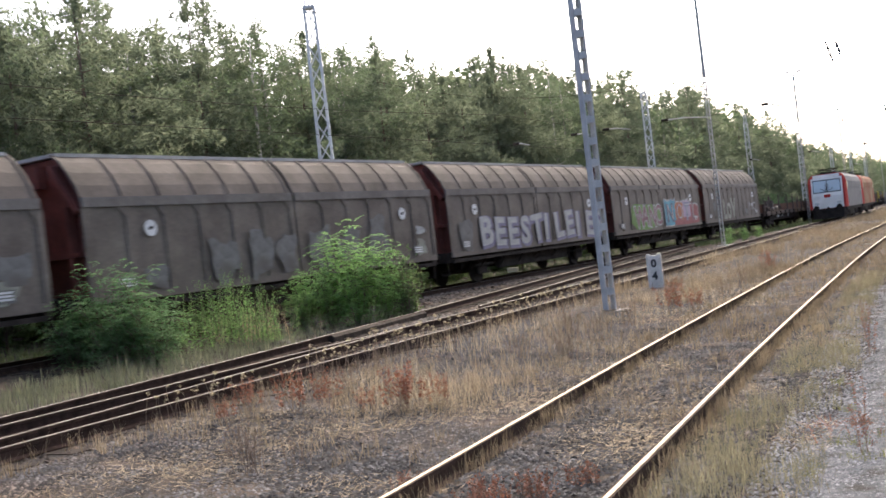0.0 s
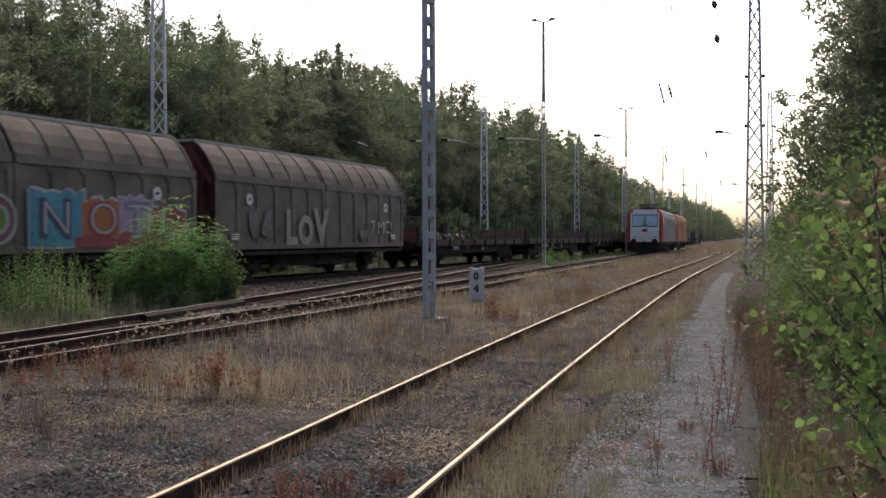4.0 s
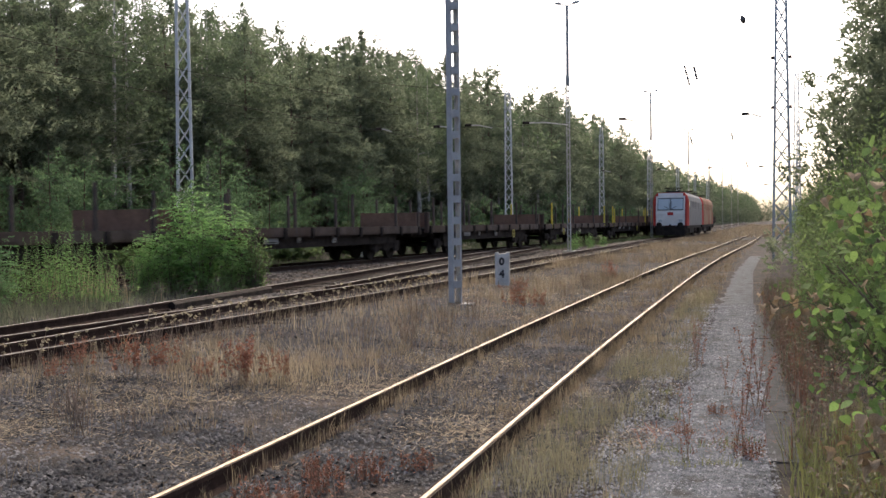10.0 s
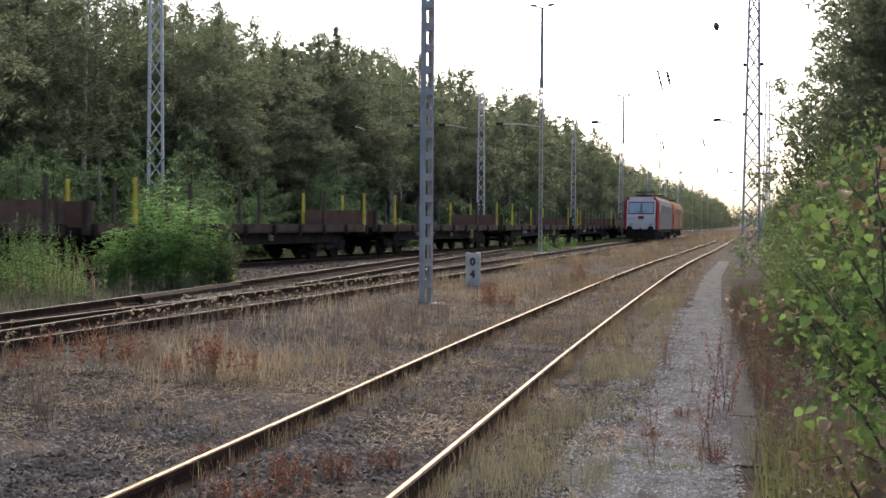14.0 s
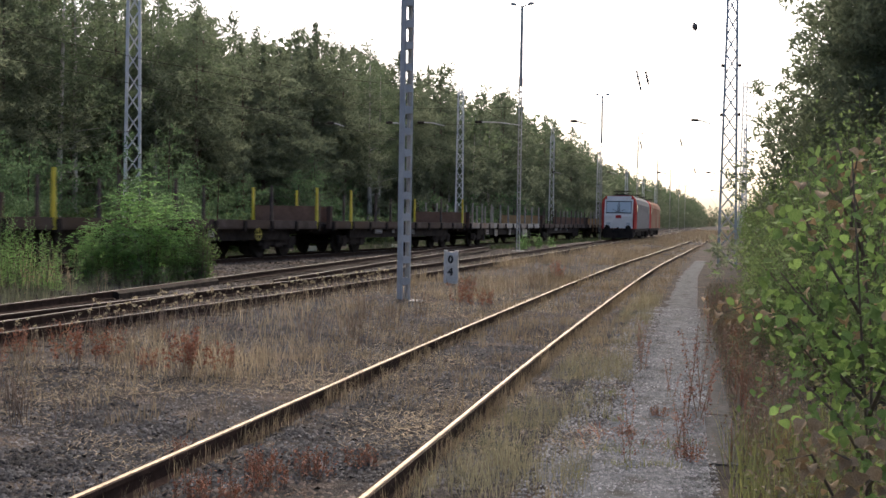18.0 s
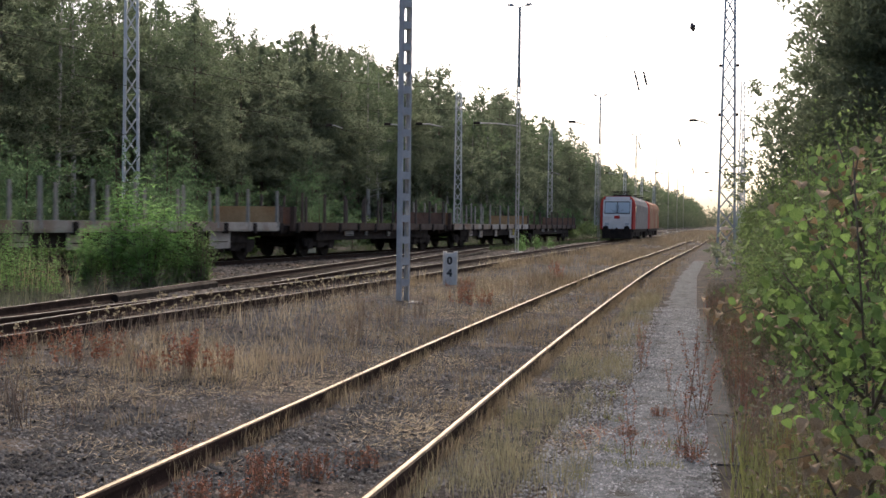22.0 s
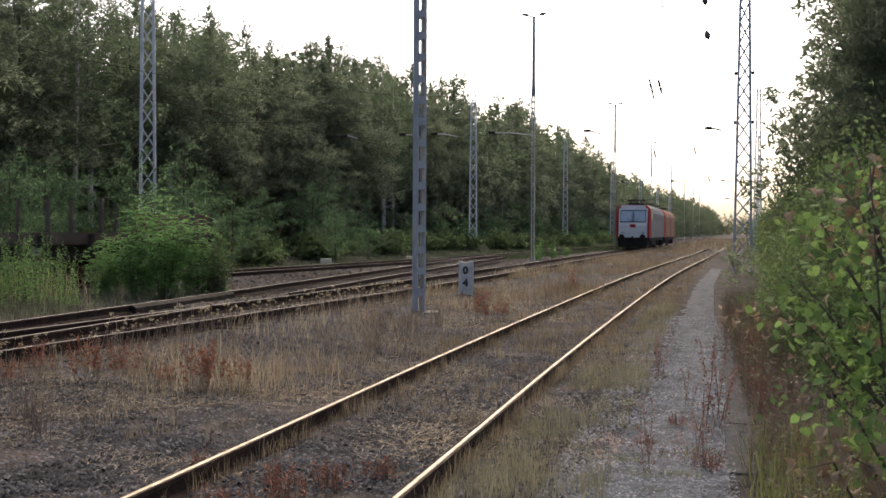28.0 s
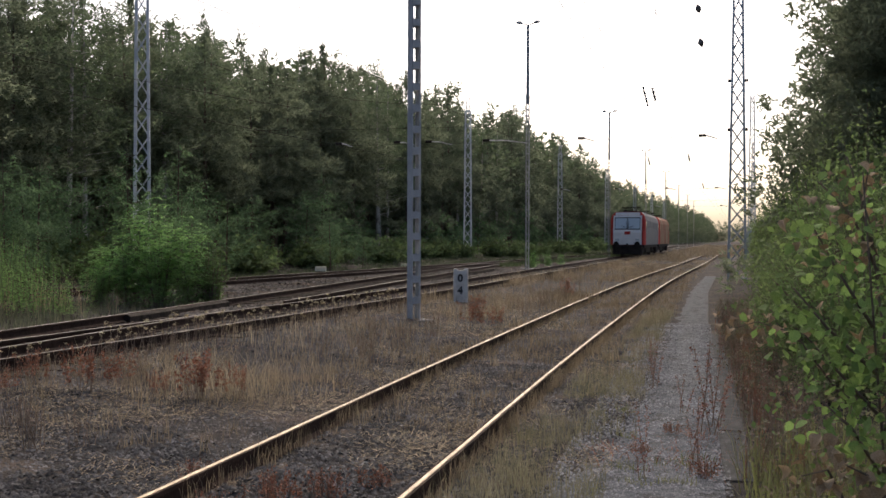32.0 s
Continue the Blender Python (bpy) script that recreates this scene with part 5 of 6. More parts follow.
PATH_STONE = material("grey path chippings", (0.13, 0.134, 0.14), (0.29, 0.295, 0.305), 2.0, 0.9, 0, 0.3, 60, island=0.5, spec=0.2)
GRAVEL_PATH = material("grey gravel path", (0.11, 0.116, 0.124), (0.22, 0.227, 0.236), 14.0, 0.97, 0, 1.0, 130, c3=(0.095, 0.094, 0.085), spec=0.05)


def gz(pts):
    return np.array([ground_z(float(x), float(y)) for x, y in pts])


def blades(rng, base, height, width, lean=0.35):
    """Bent grass blades: base (N, 3)."""
    k = len(base)
    a = rng.uniform(0, 6.28, k)
    d = np.stack([np.cos(a), np.sin(a), np.zeros(k)], 1)
    s = np.stack([-np.sin(a), np.cos(a), np.zeros(k)], 1)
    h = (height * rng.uniform(0.5, 1.2, k))[:, None]
    l = (lean * rng.uniform(0.1, 1.2, k))[:, None] * h
    w = width * rng.uniform(0.6, 1.3, k)[:, None]
    up = np.array([[0, 0, 1.0]])
    mid = base + up * h * 0.55 + d * l * 0.35
    tip = base + up * h + d * l
    v = np.stack([base - s * w, base + s * w, mid - s * w * 0.8, mid + s * w * 0.8, tip], 1).reshape(-1, 3)
    i = np.arange(k)[:, None] * 5
    f = np.concatenate([i + [[0, 1, 3]], i + [[0, 3, 2]], i + [[2, 3, 4]]], 0)
    return v, f


def join(sets):
    vs, fs, n = [], [], 0
    for v, f in sets:
        vs.append(v)
        fs.append(f + n)
        n += len(v)
    return np.concatenate(vs), np.concatenate(fs)


def clumped(rng, n, box, scale, cut, extra=None):
    """Points in a box (x0, x1, y0, y1) where a noise field is above cut."""
    out = []
    while len(out) < n:
        x, y = rng.uniform(box[0], box[1]), box[2] + (box[3] - box[2]) * rng.uniform() ** 1.5
        if extra and not extra(x, y):
            continue
        if noise.noise((x * scale, y * scale, 7.3)) + rng.uniform(-0.25, 0.25) > cut:
            out.append((x, y))
    return np.array(out)


def off_rails(x, y):
    return abs(abs(x - siding_x(y)) - 0.75) > 0.07 and not path_x(y) - 0.8 < x < path_x(y) + 0.2


def grass(name, label, mat, pts, per, spread, height, width, lean, seed):
    rng = np.random.default_rng(seed)
    c = np.repeat(pts, per, 0) + rng.normal(size=(len(pts) * per, 2)) * spread
    base = np.column_stack([c, gz(c) - 0.01])
    tuft = np.repeat(rng.uniform(0.5, 1.25, len(pts)), per)
    v, f = blades(rng, base, height * tuft, width, lean)
    return tagged(new(name, soup(name, v, f, mat)), label, "grass", kind="stuff")


def clear_of_stone(x, y):
    return not (-7.0 < x < -5.4 and 22.5 < y < 25.6) and not (-6.7 < x < -5.5 and 18.6 < y < 21.0)


rg = np.random.default_rng(21)
grass("dry_grass", "withered tan grass in loose tufts on stony soil", DRY_GRASS, clumped(rg, 1500, (-8.0, -0.9, 3.5, 34), 0.5, 0.12, off_rails), 9, 0.05, 0.2, 0.0028, 0.8, 22)
grass("far_dry_grass", "withered tan grass between the tracks", DRY_GRASS, clumped(rg, 1100, (-7.4, -3.7, 24, 110), 0.3, 0.0, clear_of_stone), 10, 0.12, 0.36, 0.006, 0.6, 23)
grass("siding_grass", "withered grass between and beside the siding rails", DRY_GRASS, clumped(rg, 900, (-4.2, -1.2, 12, 90), 0.3, -0.15, off_rails), 9, 0.08, 0.2, 0.005, 0.6, 24)
tall = [(rg.normal(-5.2, 0.55), rg.normal(10.6, 0.6)) for _ in range(120)] + [(rg.normal(-5.9, 0.8), rg.normal(14.5, 1.6)) for _ in range(70)] + [(rg.normal(-6.3, 0.7), rg.normal(19, 2.2)) for _ in range(100)] + [(rg.normal(-5.4, 0.5), rg.normal(24.5, 2.5)) for _ in range(110)] + [(rg.normal(-7.2, 0.35), rg.normal(37, 1.5)) for _ in range(90)]
grass("tall_dry_grass", "tall straw-coloured grass standing in a dry patch", STRAW, np.array([q for q in tall if clear_of_stone(*q)]), 9, 0.12, 0.38, 0.0026, 0.95, 25)
grass("grey_grass", "grey-green thin grass beside the path", PALE_GRASS, clumped(rg, 900, (-1.75, -0.5, 3.5, 26), 0.7, 0.0, off_rails), 8, 0.05, 0.19, 0.0022, 0.7, 26)
rail_grass = np.array([(siding_x(y) + s * 0.7535 + rg.uniform(0.04, 0.12) * (1 if s > 0 else rg.choice([-1, 1])), y) for y in rg.uniform(3.5, 30, 760) for s in (1, -1)])
grass("rail_side_grass", "dry grass growing along the rail", DRY_GRASS, rail_grass, 5, 0.03, 0.19, 0.0022, 0.6, 27)
grass("green_edge_grass", "long yellow-green grass at the foot of the shrubs", GREEN_GRASS, np.array([(rg.uniform(0.15, 1.2), rg.uniform(4.6, 8.4)) for _ in range(380)]), 6, 0.07, 0.36, 0.0045, 0.5, 28)
grass("bank_grass", "green and straw-coloured grass beside the crossover", DULL_BANK, np.array([(cross_x(y) - rg.uniform(1.6, 5.0), y) for y in rg.uniform(6, 22, 640)]), 10, 0.12, 0.36, 0.006, 0.5, 29)


grass("bank_weed", "dry brown and reddish weeds on the bank beside the kerb", BROWN_STALK, np.array([(float(path_x(y)) + rg.uniform(0.25, 0.9), y) for y in rg.uniform(5.5, 26, 340)]), 8, 0.08, 0.45, 0.003, 0.6, 30)
grass("bank_red_weed", "thin reddish stalks on the bank beside the kerb", RED_WEED, np.array([(float(path_x(y)) + rg.uniform(0.25, 0.7), y) for y in rg.uniform(6, 22, 110)]), 6, 0.06, 0.42, 0.003, 0.3, 34)

grass("plume_grass", "tall pale feathery grass beside the bush", STRAW, np.array([(rg.normal(-14.3, 0.6), rg.normal(20.3, 0.8)) for _ in range(34)]), 8, 0.1, 0.85, 0.005, 0.6, 39)
grass("distant_grass", "withered grass far along the yard", DRY_GRASS, np.array([(rg.uniform(-7, 6), y) for y in rg.uniform(105, 330, 1500)]), 6, 0.5, 0.5, 0.03, 0.6, 52)
grass("far_verge_grass", "dull green grass between the running lines", VERGE, np.array([(main_x(y) + 1.8 + rg.uniform(0, 0.7), y) for y in rg.uniform(58, 130, 500)]), 8, 0.2, 0.3, 0.016, 0.6, 40)

grass("verge_grass", "dark green low plants on the verge before the forest", VERGE, np.array([(main_x(y) - rg.uniform(2.0, 8.0), y) for y in 15 + 170 * rg.uniform(0, 1, 3200) ** 1.6]), 8, 0.2, 0.26, 0.012, 0.7, 36)


grass("path_green_tufts", "low yellow-green tufts on the gravel", GREEN_GRASS, np.array([(x + rg.normal() * 0.06, y + rg.normal() * 0.07) for x, y in ((-0.4, 8.0), (-0.75, 7.8), (-0.42, 7.5), (-0.62, 7.4), (-0.85, 9.2), (-0.3, 8.3), (-1.0, 10.5), (-0.9, 7.0)) for _ in range(7)]), 9, 0.03, 0.09, 0.0022, 0.9, 53)
runners = [(rg.uniform(-1.05, -0.15), rg.normal(8.5, 0.35)) for _ in range(42)] + [(rg.uniform(-0.4, 0.0), rg.normal(9.3, 0.8)) for _ in range(24)]
grass("red_runners", "thin red creeping stems over the gravel", RED_WEED, np.array(runners), 5, 0.05, 0.1, 0.0024, 2.6, 54)


def herbs(name, label, mat, spots, per, spread, height, leaf, seed):
    """Low leafy plants, past counting."""
    rng = np.random.default_rng(seed)
    c = np.repeat(spots, per, 0) + rng.normal(size=(len(spots) * per, 2)) * spread
    z = gz(c) + 0.01 + height * np.repeat(rng.uniform(0.3, 1.0, len(spots)), per) * np.sqrt(rng.uniform(0, 1, len(c)))
    v, f = leaves(rng, np.column_stack([c, z]), np.full(len(c), leaf), 0.5, 0.2, 0.6)
    return tagged(new(name, soup(name, v, f, mat)), label, "weeds", kind="stuff")


herbs("bank_herbs", "low green and brown leafy plants on the bank beside the kerb", BANK_GREEN, np.array([(float(path_x(y)) + rg.uniform(0.28, 1.3), y) for y in rg.uniform(5.0, 26, 520)]), 26, 0.09, 0.42, 0.045, 37)
herbs("brown_herbs", "withered brown leafy plants on the bank beside the kerb", BROWN_STALK, np.array([(float(path_x(y)) + rg.uniform(0.25, 0.8), y) for y in rg.uniform(5.5, 24, 170)]), 22, 0.08, 0.45, 0.035, 38)


def stones(name, label, mat, n, box, size, seed, keep=None, lift=0.0):
    rng = np.random.default_rng(seed)
    pts = []
    while len(pts) < n:
        x, y = rng.uniform(box[0], box[1]), box[2] + (box[3] - box[2]) * rng.uniform() ** 1.7
        if keep is None or keep(x, y):
            pts.append((x, y))
    pts = np.array(pts)
    k = len(pts)
    s = size * rng.uniform(0.45, 1.35, k)
    c = np.column_stack([pts, gz(pts) + s * 0.12 + lift])
    unit = np.array([(1, 0, -0.3), (0.1, 1, -0.3), (-1, 0.1, -0.3), (0, -1, -0.3), (0.1, 0.1, 0.7)], float)
    a = rng.uniform(0, 6.28, k)
    jit = unit[None] * rng.uniform(0.6, 1.3, (k, 5, 3)) * [1, 1, 0.75] * s[:, None, None] * 0.5
    ca, sa = np.cos(a)[:, None], np.sin(a)[:, None]
    tilt = rng.normal(size=(k, 1)) * 0.35
    x, y, z = jit[..., 0], jit[..., 1], jit[..., 2]
    v = np.stack([x * ca - y * sa, x * sa + y * ca, z + x * tilt], -1) + c[:, None]
    tri = np.array([(0, 1, 4), (1, 2, 4), (2, 3, 4), (3, 0, 4)])
    f = (np.arange(k)[:, None, None] * 5 + tri[None]).reshape(-1, 3)
    return tagged(new(name, soup(name, v.reshape(-1, 3), f, mat)), label, "stones", kind="stuff")


stones("soil_stones", "dull grey stones and cinders lying on the soil", BALLAST, 66000, (-7.6, -0.4, 3.2, 26), 0.036, 31, lambda x, y: off_rails(x, y))
stones("track_ballast", "dull brown-grey ballast between the running lines", TRACK_STONE, 20000, (-19, -7.2, 5, 75), 0.075, 32,
       lambda x, y: min(abs(x - main_x(y)), abs(x - loop_x(y)), abs(x - cross_x(y))) < 2.3 and (y > 12 or x < -7.5))
stones("ballast_bed", "brown-grey ballast between the crossover and the running line", BED_STONE, 15000, (-18.5, -8.5, 19, 72), 0.11, 34,
       lambda x, y: main_x(y) + 1.2 < x < loop_x(y) - 1.0, 0.01)
stones("path_gravel", "fine grey gravel scattered on the path", PATH_STONE, 28000, (-1.5, 0.1, 3.2, 22), 0.024, 33, lambda x, y: path_x(y) - 1.2 < x < path_x(y) + 0.05, 0.016)

stones("cinder_patches", "black cinders lying in patches on the soil", CINDER, 22000, (-7.4, -0.9, 3.2, 17), 0.04, 51,
       lambda x, y: off_rails(x, y) and (noise.noise((x * 0.55, y * 0.55, 21.0)) > 0.12 or (abs(x - siding_x(y)) < 0.7 and noise.noise((x * 0.9, y * 0.9, 4.0)) > -0.25)), 0.006)


def build_path():
    ys = np.arange(-14.0, 52, 0.25)
    verts, faces = [], []
    for j, y in enumerate(ys):
        e, wd = float(path_x(y)), float(np.interp(y, [5, 8, 11.3, 16, 23, 39, 60], [1.1, 0.98, 0.72, 0.66, 0.64, 0.55, 0.5]))
        for i, u in enumerate((wd * (-1 + 0.22 * noise.noise((y * 0.9, 0, 1)) + 0.12 * noise.noise((y * 3.1, 0, 5))), -0.7 * wd, -0.3 * wd, 0.0)):
            verts.append((e + u, y, ground_z(e + u, y) + 0.006 + (0.012 if i in (1, 2) else -0.004 if i == 0 else 0.004)))
        if j:
            faces += [((j - 1) * 4 + i, (j - 1) * 4 + i + 1, j * 4 + i + 1, j * 4 + i) for i in range(3)]
    tagged(new("path", soup("path", verts, faces, GRAVEL_PATH, True)), "worn grey gravel path beside the siding", "path", kind="structure")
    kerb = tagged(new("kerb"), "low weathered concrete kerb along the path", "kerb", kind="structure")
    g = Geo().box(0, 0.22, 0, 1.985, -0.3, 0.016, 0.012).mesh("kerb_slab", KERB_CONCRETE)
    y = 7.7
    while y < 18:
        dx = float(path_x(y + 2) - path_x(y)) / 2
        ob = part("kerb_slab", g, None, kerb)
        ob.matrix_basis = pose(float(path_x(y)), y, ground_z(float(path_x(y)), y), 0, 0, -math.degrees(math.atan(dx)))
        y += 2.0


build_path()


def litter():
    """Flattened straw lying on the soil."""
    rng = np.random.default_rng(35)
    c = clumped(rng, 26000, (-7.6, -0.6, 3.4, 26), 0.6, 0.16, off_rails)
    k = len(c)
    base = np.column_stack([c, gz(c) + rng.uniform(0.008, 0.03, k)])
    a = rng.uniform(0, 6.28, k)
    d = np.column_stack([np.cos(a), np.sin(a), rng.uniform(-0.1, 0.25, k)]) * rng.uniform(0.05, 0.16, k)[:, None]
    s = np.column_stack([-np.sin(a), np.cos(a), np.zeros(k)]) * 0.004
    v = np.stack([base - s, base + s, base + d], 1).reshape(-1, 3)
    f = np.arange(k * 3).reshape(-1, 3)
    tagged(new("straw_litter", soup("straw_litter", v, f, STRAW)), "flattened straw and dead stems on the soil", "straw", kind="stuff")


litter()


# ---- weeds that can be told apart ----
def weed(name, label, mat, stems, height, head, seed, spread=0.05, heads=14, hs=0.02):
    """A plant of upright stems with clustered seed heads."""
    rng = np.random.default_rng(seed)
    w = tagged(new(name), label, "weed", "weeds on the yard")
    g = Geo()
    cl = []
    for i in range(stems):
        a, r = rng.uniform(0, 6.28), spread * rng.uniform()
        h = height * rng.uniform(0.6, 1.1)
        b = np.array([r * math.cos(a), r * math.sin(a), -0.02])
        t = b + [0.3 * h * rng.normal() * 0.5, 0.3 * h * rng.normal() * 0.5, h]
        g.tube([b, (b + t) / 2 + rng.normal(size=3) * 0.01, t], [0.004, 0.003, 0.002], 4, False)
        u = rng.uniform(1 - head, 1.0, heads)[:, None]
        cl.append(b + (t - b) * u + rng.normal(size=(heads, 3)) * [hs, hs, hs * 0.7])
    tagged(part("stalk", g, BROWN_STALK, w), kind="stuff")
    v, f = leaves(rng, np.concatenate(cl), np.full(sum(map(len, cl)), hs * 1.6), 0.7)
    tagged(part("seed_head", soup("seed_head", v, f, mat), None, w), kind="stuff")
    return w


def place_copies(src, spots, seed):
    rng = np.random.default_rng(seed)
    for i, (x, y, s) in enumerate(spots):
        m = pose(x, y, ground_z(x, y), 0, 0, float(rng.uniform(0, 360))) @ Matrix.Scale(s, 4)
        ob = src if i == 0 else copy_thing(src, Matrix())
        ob.matrix_basis = m


red = weed("red_sorrel", "rust-red sorrel with dense seed heads on stony soil", RED_WEED, 9, 0.46, 0.6, 41, 0.18, 40, 0.021)
place_copies(red, [(-6.37, 9.5, 1.0), (-6.2, 9.9, 0.9), (-5.66, 9.8, 0.6), (-5.25, 9.8, 1.0), (-5.28, 10.0, 1.05), (-4.59, 19.3, 1.2), (-4.95, 10.1, 0.8), (-4.3, 19.8, 0.9), (-7.0, 9.6, 0.8), (-6.8, 8.9, 0.6), (-5.4, 23, 0.9), (-4.4, 30, 1.0), (-5.1, 34, 1.0)], 42)
low = weed("low_red_weed", "low reddish weed between the siding rails", RED_WEED, 20, 0.2, 0.85, 43, 0.16, 18, 0.013)
place_copies(low, [(-2.74, 6.1, 1.1), (-2.55, 6.5, 1.0), (-2.9, 6.5, 0.9), (-2.35, 6.9, 0.8), (-3.66, 6.8, 0.7), (-3.5, 7.0, 0.6), (-0.2, 7.8, 0.8), (-0.5, 9.5, 0.6), (-2.7, 5.6, 1.0), (-3.0, 5.8, 0.9), (-0.7, 8.6, 0.5)], 44)
stalk = weed("tall_dock_stalk", "tall dry brown dock stalks beside the kerb", DOCK, 3, 0.72, 0.8, 45, 0.09, 80, 0.013)
place_copies(stalk, [(-0.2, 9.5, 1.2), (-0.14, 9.9, 1.1), (-0.26, 8.2, 0.75), (-0.6, 7.6, 0.8), (-0.45, 10.5, 0.6), (-0.85, 12.4, 0.8), (-0.95, 13.7, 0.7), (0.1, 12.6, 0.7), (0.3, 9.8, 0.7), (-0.15, 16.2, 0.7)], 46)
spots = [(float(loop_x(y)) + 1.3 + rg.normal() * 0.25, float(y), float(rg.uniform(0.7, 1.15))) for y in rg.uniform(8.5, 23, 70)]
umb = weed("dry_umbel", "dry yarrow with pale flat flower heads beside the rail", UMBEL, 3, 0.5, 0.03, 47, 0.3, 16, 0.015)
place_copies(umb, spots, 48)
spike = weed("dry_mullein", "thin dry grey-brown stalks in a loose stand", BROWN_STALK, 12, 0.45, 0.5, 49, 0.22, 10, 0.014)
place_copies(spike, [(-5.6, 7.6, 0.8), (-5.3, 7.2, 0.8), (-5.9, 7.9, 0.8), (-5.0, 7.4, 0.7), (-4.6, 13.4, 1.1), (-5.0, 14.2, 1.1), (-5.5, 13.8, 1.0), (-4.8, 15.5, 1.1), (-5.6, 16.5, 1.1), (-4.9, 17.6, 1.1), (-6.6, 21, 1.0), (-6.9, 12.4, 0.9), (-7.1, 11.2, 0.9), (-6.5, 10.8, 0.9), (-5.2, 21.8, 1.1), (-4.4, 23, 1.0), (-4.6, 27, 1.2)], 50)

# ======== shrubs ========
SHRUB_LEAF = material("dark shrub foliage", (0.075, 0.12, 0.048), (0.145, 0.2, 0.08), 0.9, 0.7, 0, 0, 8, island=0.35, through_light=0.5, spec=0.2)
THICKET_LEAF = material("light green thicket leaf", (0.095, 0.145, 0.052), (0.2, 0.265, 0.1), 0.7, 0.7, 0, 0, 8, island=0.35, through_light=0.5, spec=0.25)
SAPLING_LEAF = material("aspen leaf", (0.145, 0.24, 0.066), (0.255, 0.365, 0.12), 9, 0.75, 0, 0.05, 60, rand=0.35, through_light=0.45, spec=0.15)
DEAD_LEAF = material("dead brown leaf", (0.24, 0.165, 0.09), (0.42, 0.3, 0.175), 9, 0.8, 0, 0.1, 60, rand=0.35, through_light=0.15)
TWIG = material("dark twig bark", (0.07, 0.055, 0.04), (0.15, 0.115, 0.085), 9, 0.9, 0, 0.2, 60)


def shrub(name, label, mat, seed, radius, height, shoots, per, leaf, aspect=0.55, spread=0.14, droop=0.3):
    """A bush of arching shoots, each set with leaves along its upper part."""
    rng = np.random.default_rng(seed)
    s = tagged(new(name), label, "bush")
    g, pts = Geo(), []
    for i in range(shoots):
        a = rng.uniform(0, 6.28)
        u = math.sqrt(rng.uniform(0.0, 1.0))
        h = height * (1 - 0.75 * u ** 2.2) * rng.uniform(0.6, 1.1)
        r = radius * u
        b = np.array([0.25 * r * math.cos(a), 0.25 * r * math.sin(a), 0.0])
        m = np.array([0.6 * r * math.cos(a), 0.6 * r * math.sin(a), 0.6 * h])
        t = np.array([r * math.cos(a), r * math.sin(a), h])
        g.tube([b, m, t], [0.009, 0.006, 0.003], 4, False)
        w = rng.uniform(0.1, 1.05, per)[:, None]
        c = np.where(w < 0.5, b + (m - b) * w * 2, m + (t - m) * (w - 0.5) * 2)
        pts.append(c + rng.normal(size=(per, 3)) * [spread, spread, spread * 0.7])
    tagged(part("branchwork", g, TWIG, s), kind="stuff")
    pts = np.concatenate(pts)
    pts[:, 2] = np.abs(pts[:, 2])
    v, f = leaves(rng, pts, np.full(len(pts), leaf), aspect, droop, 0.5)
    tagged(part("foliage", soup("foliage", v, f, mat), None, s), kind="stuff")
    return s


def put_at(ob, x, y, rz=0, s=1.0, dz=-0.03):
    ob.matrix_basis = pose(x, y, ground_z(x, y) + dz, 0, 0, rz) @ Matrix.Scale(s, 4)
    return ob


def again(ob, x, y, rz=0, s=1.0, dz=-0.03):
    return put_at(copy_thing(ob, Matrix()), x, y, rz, s, dz)


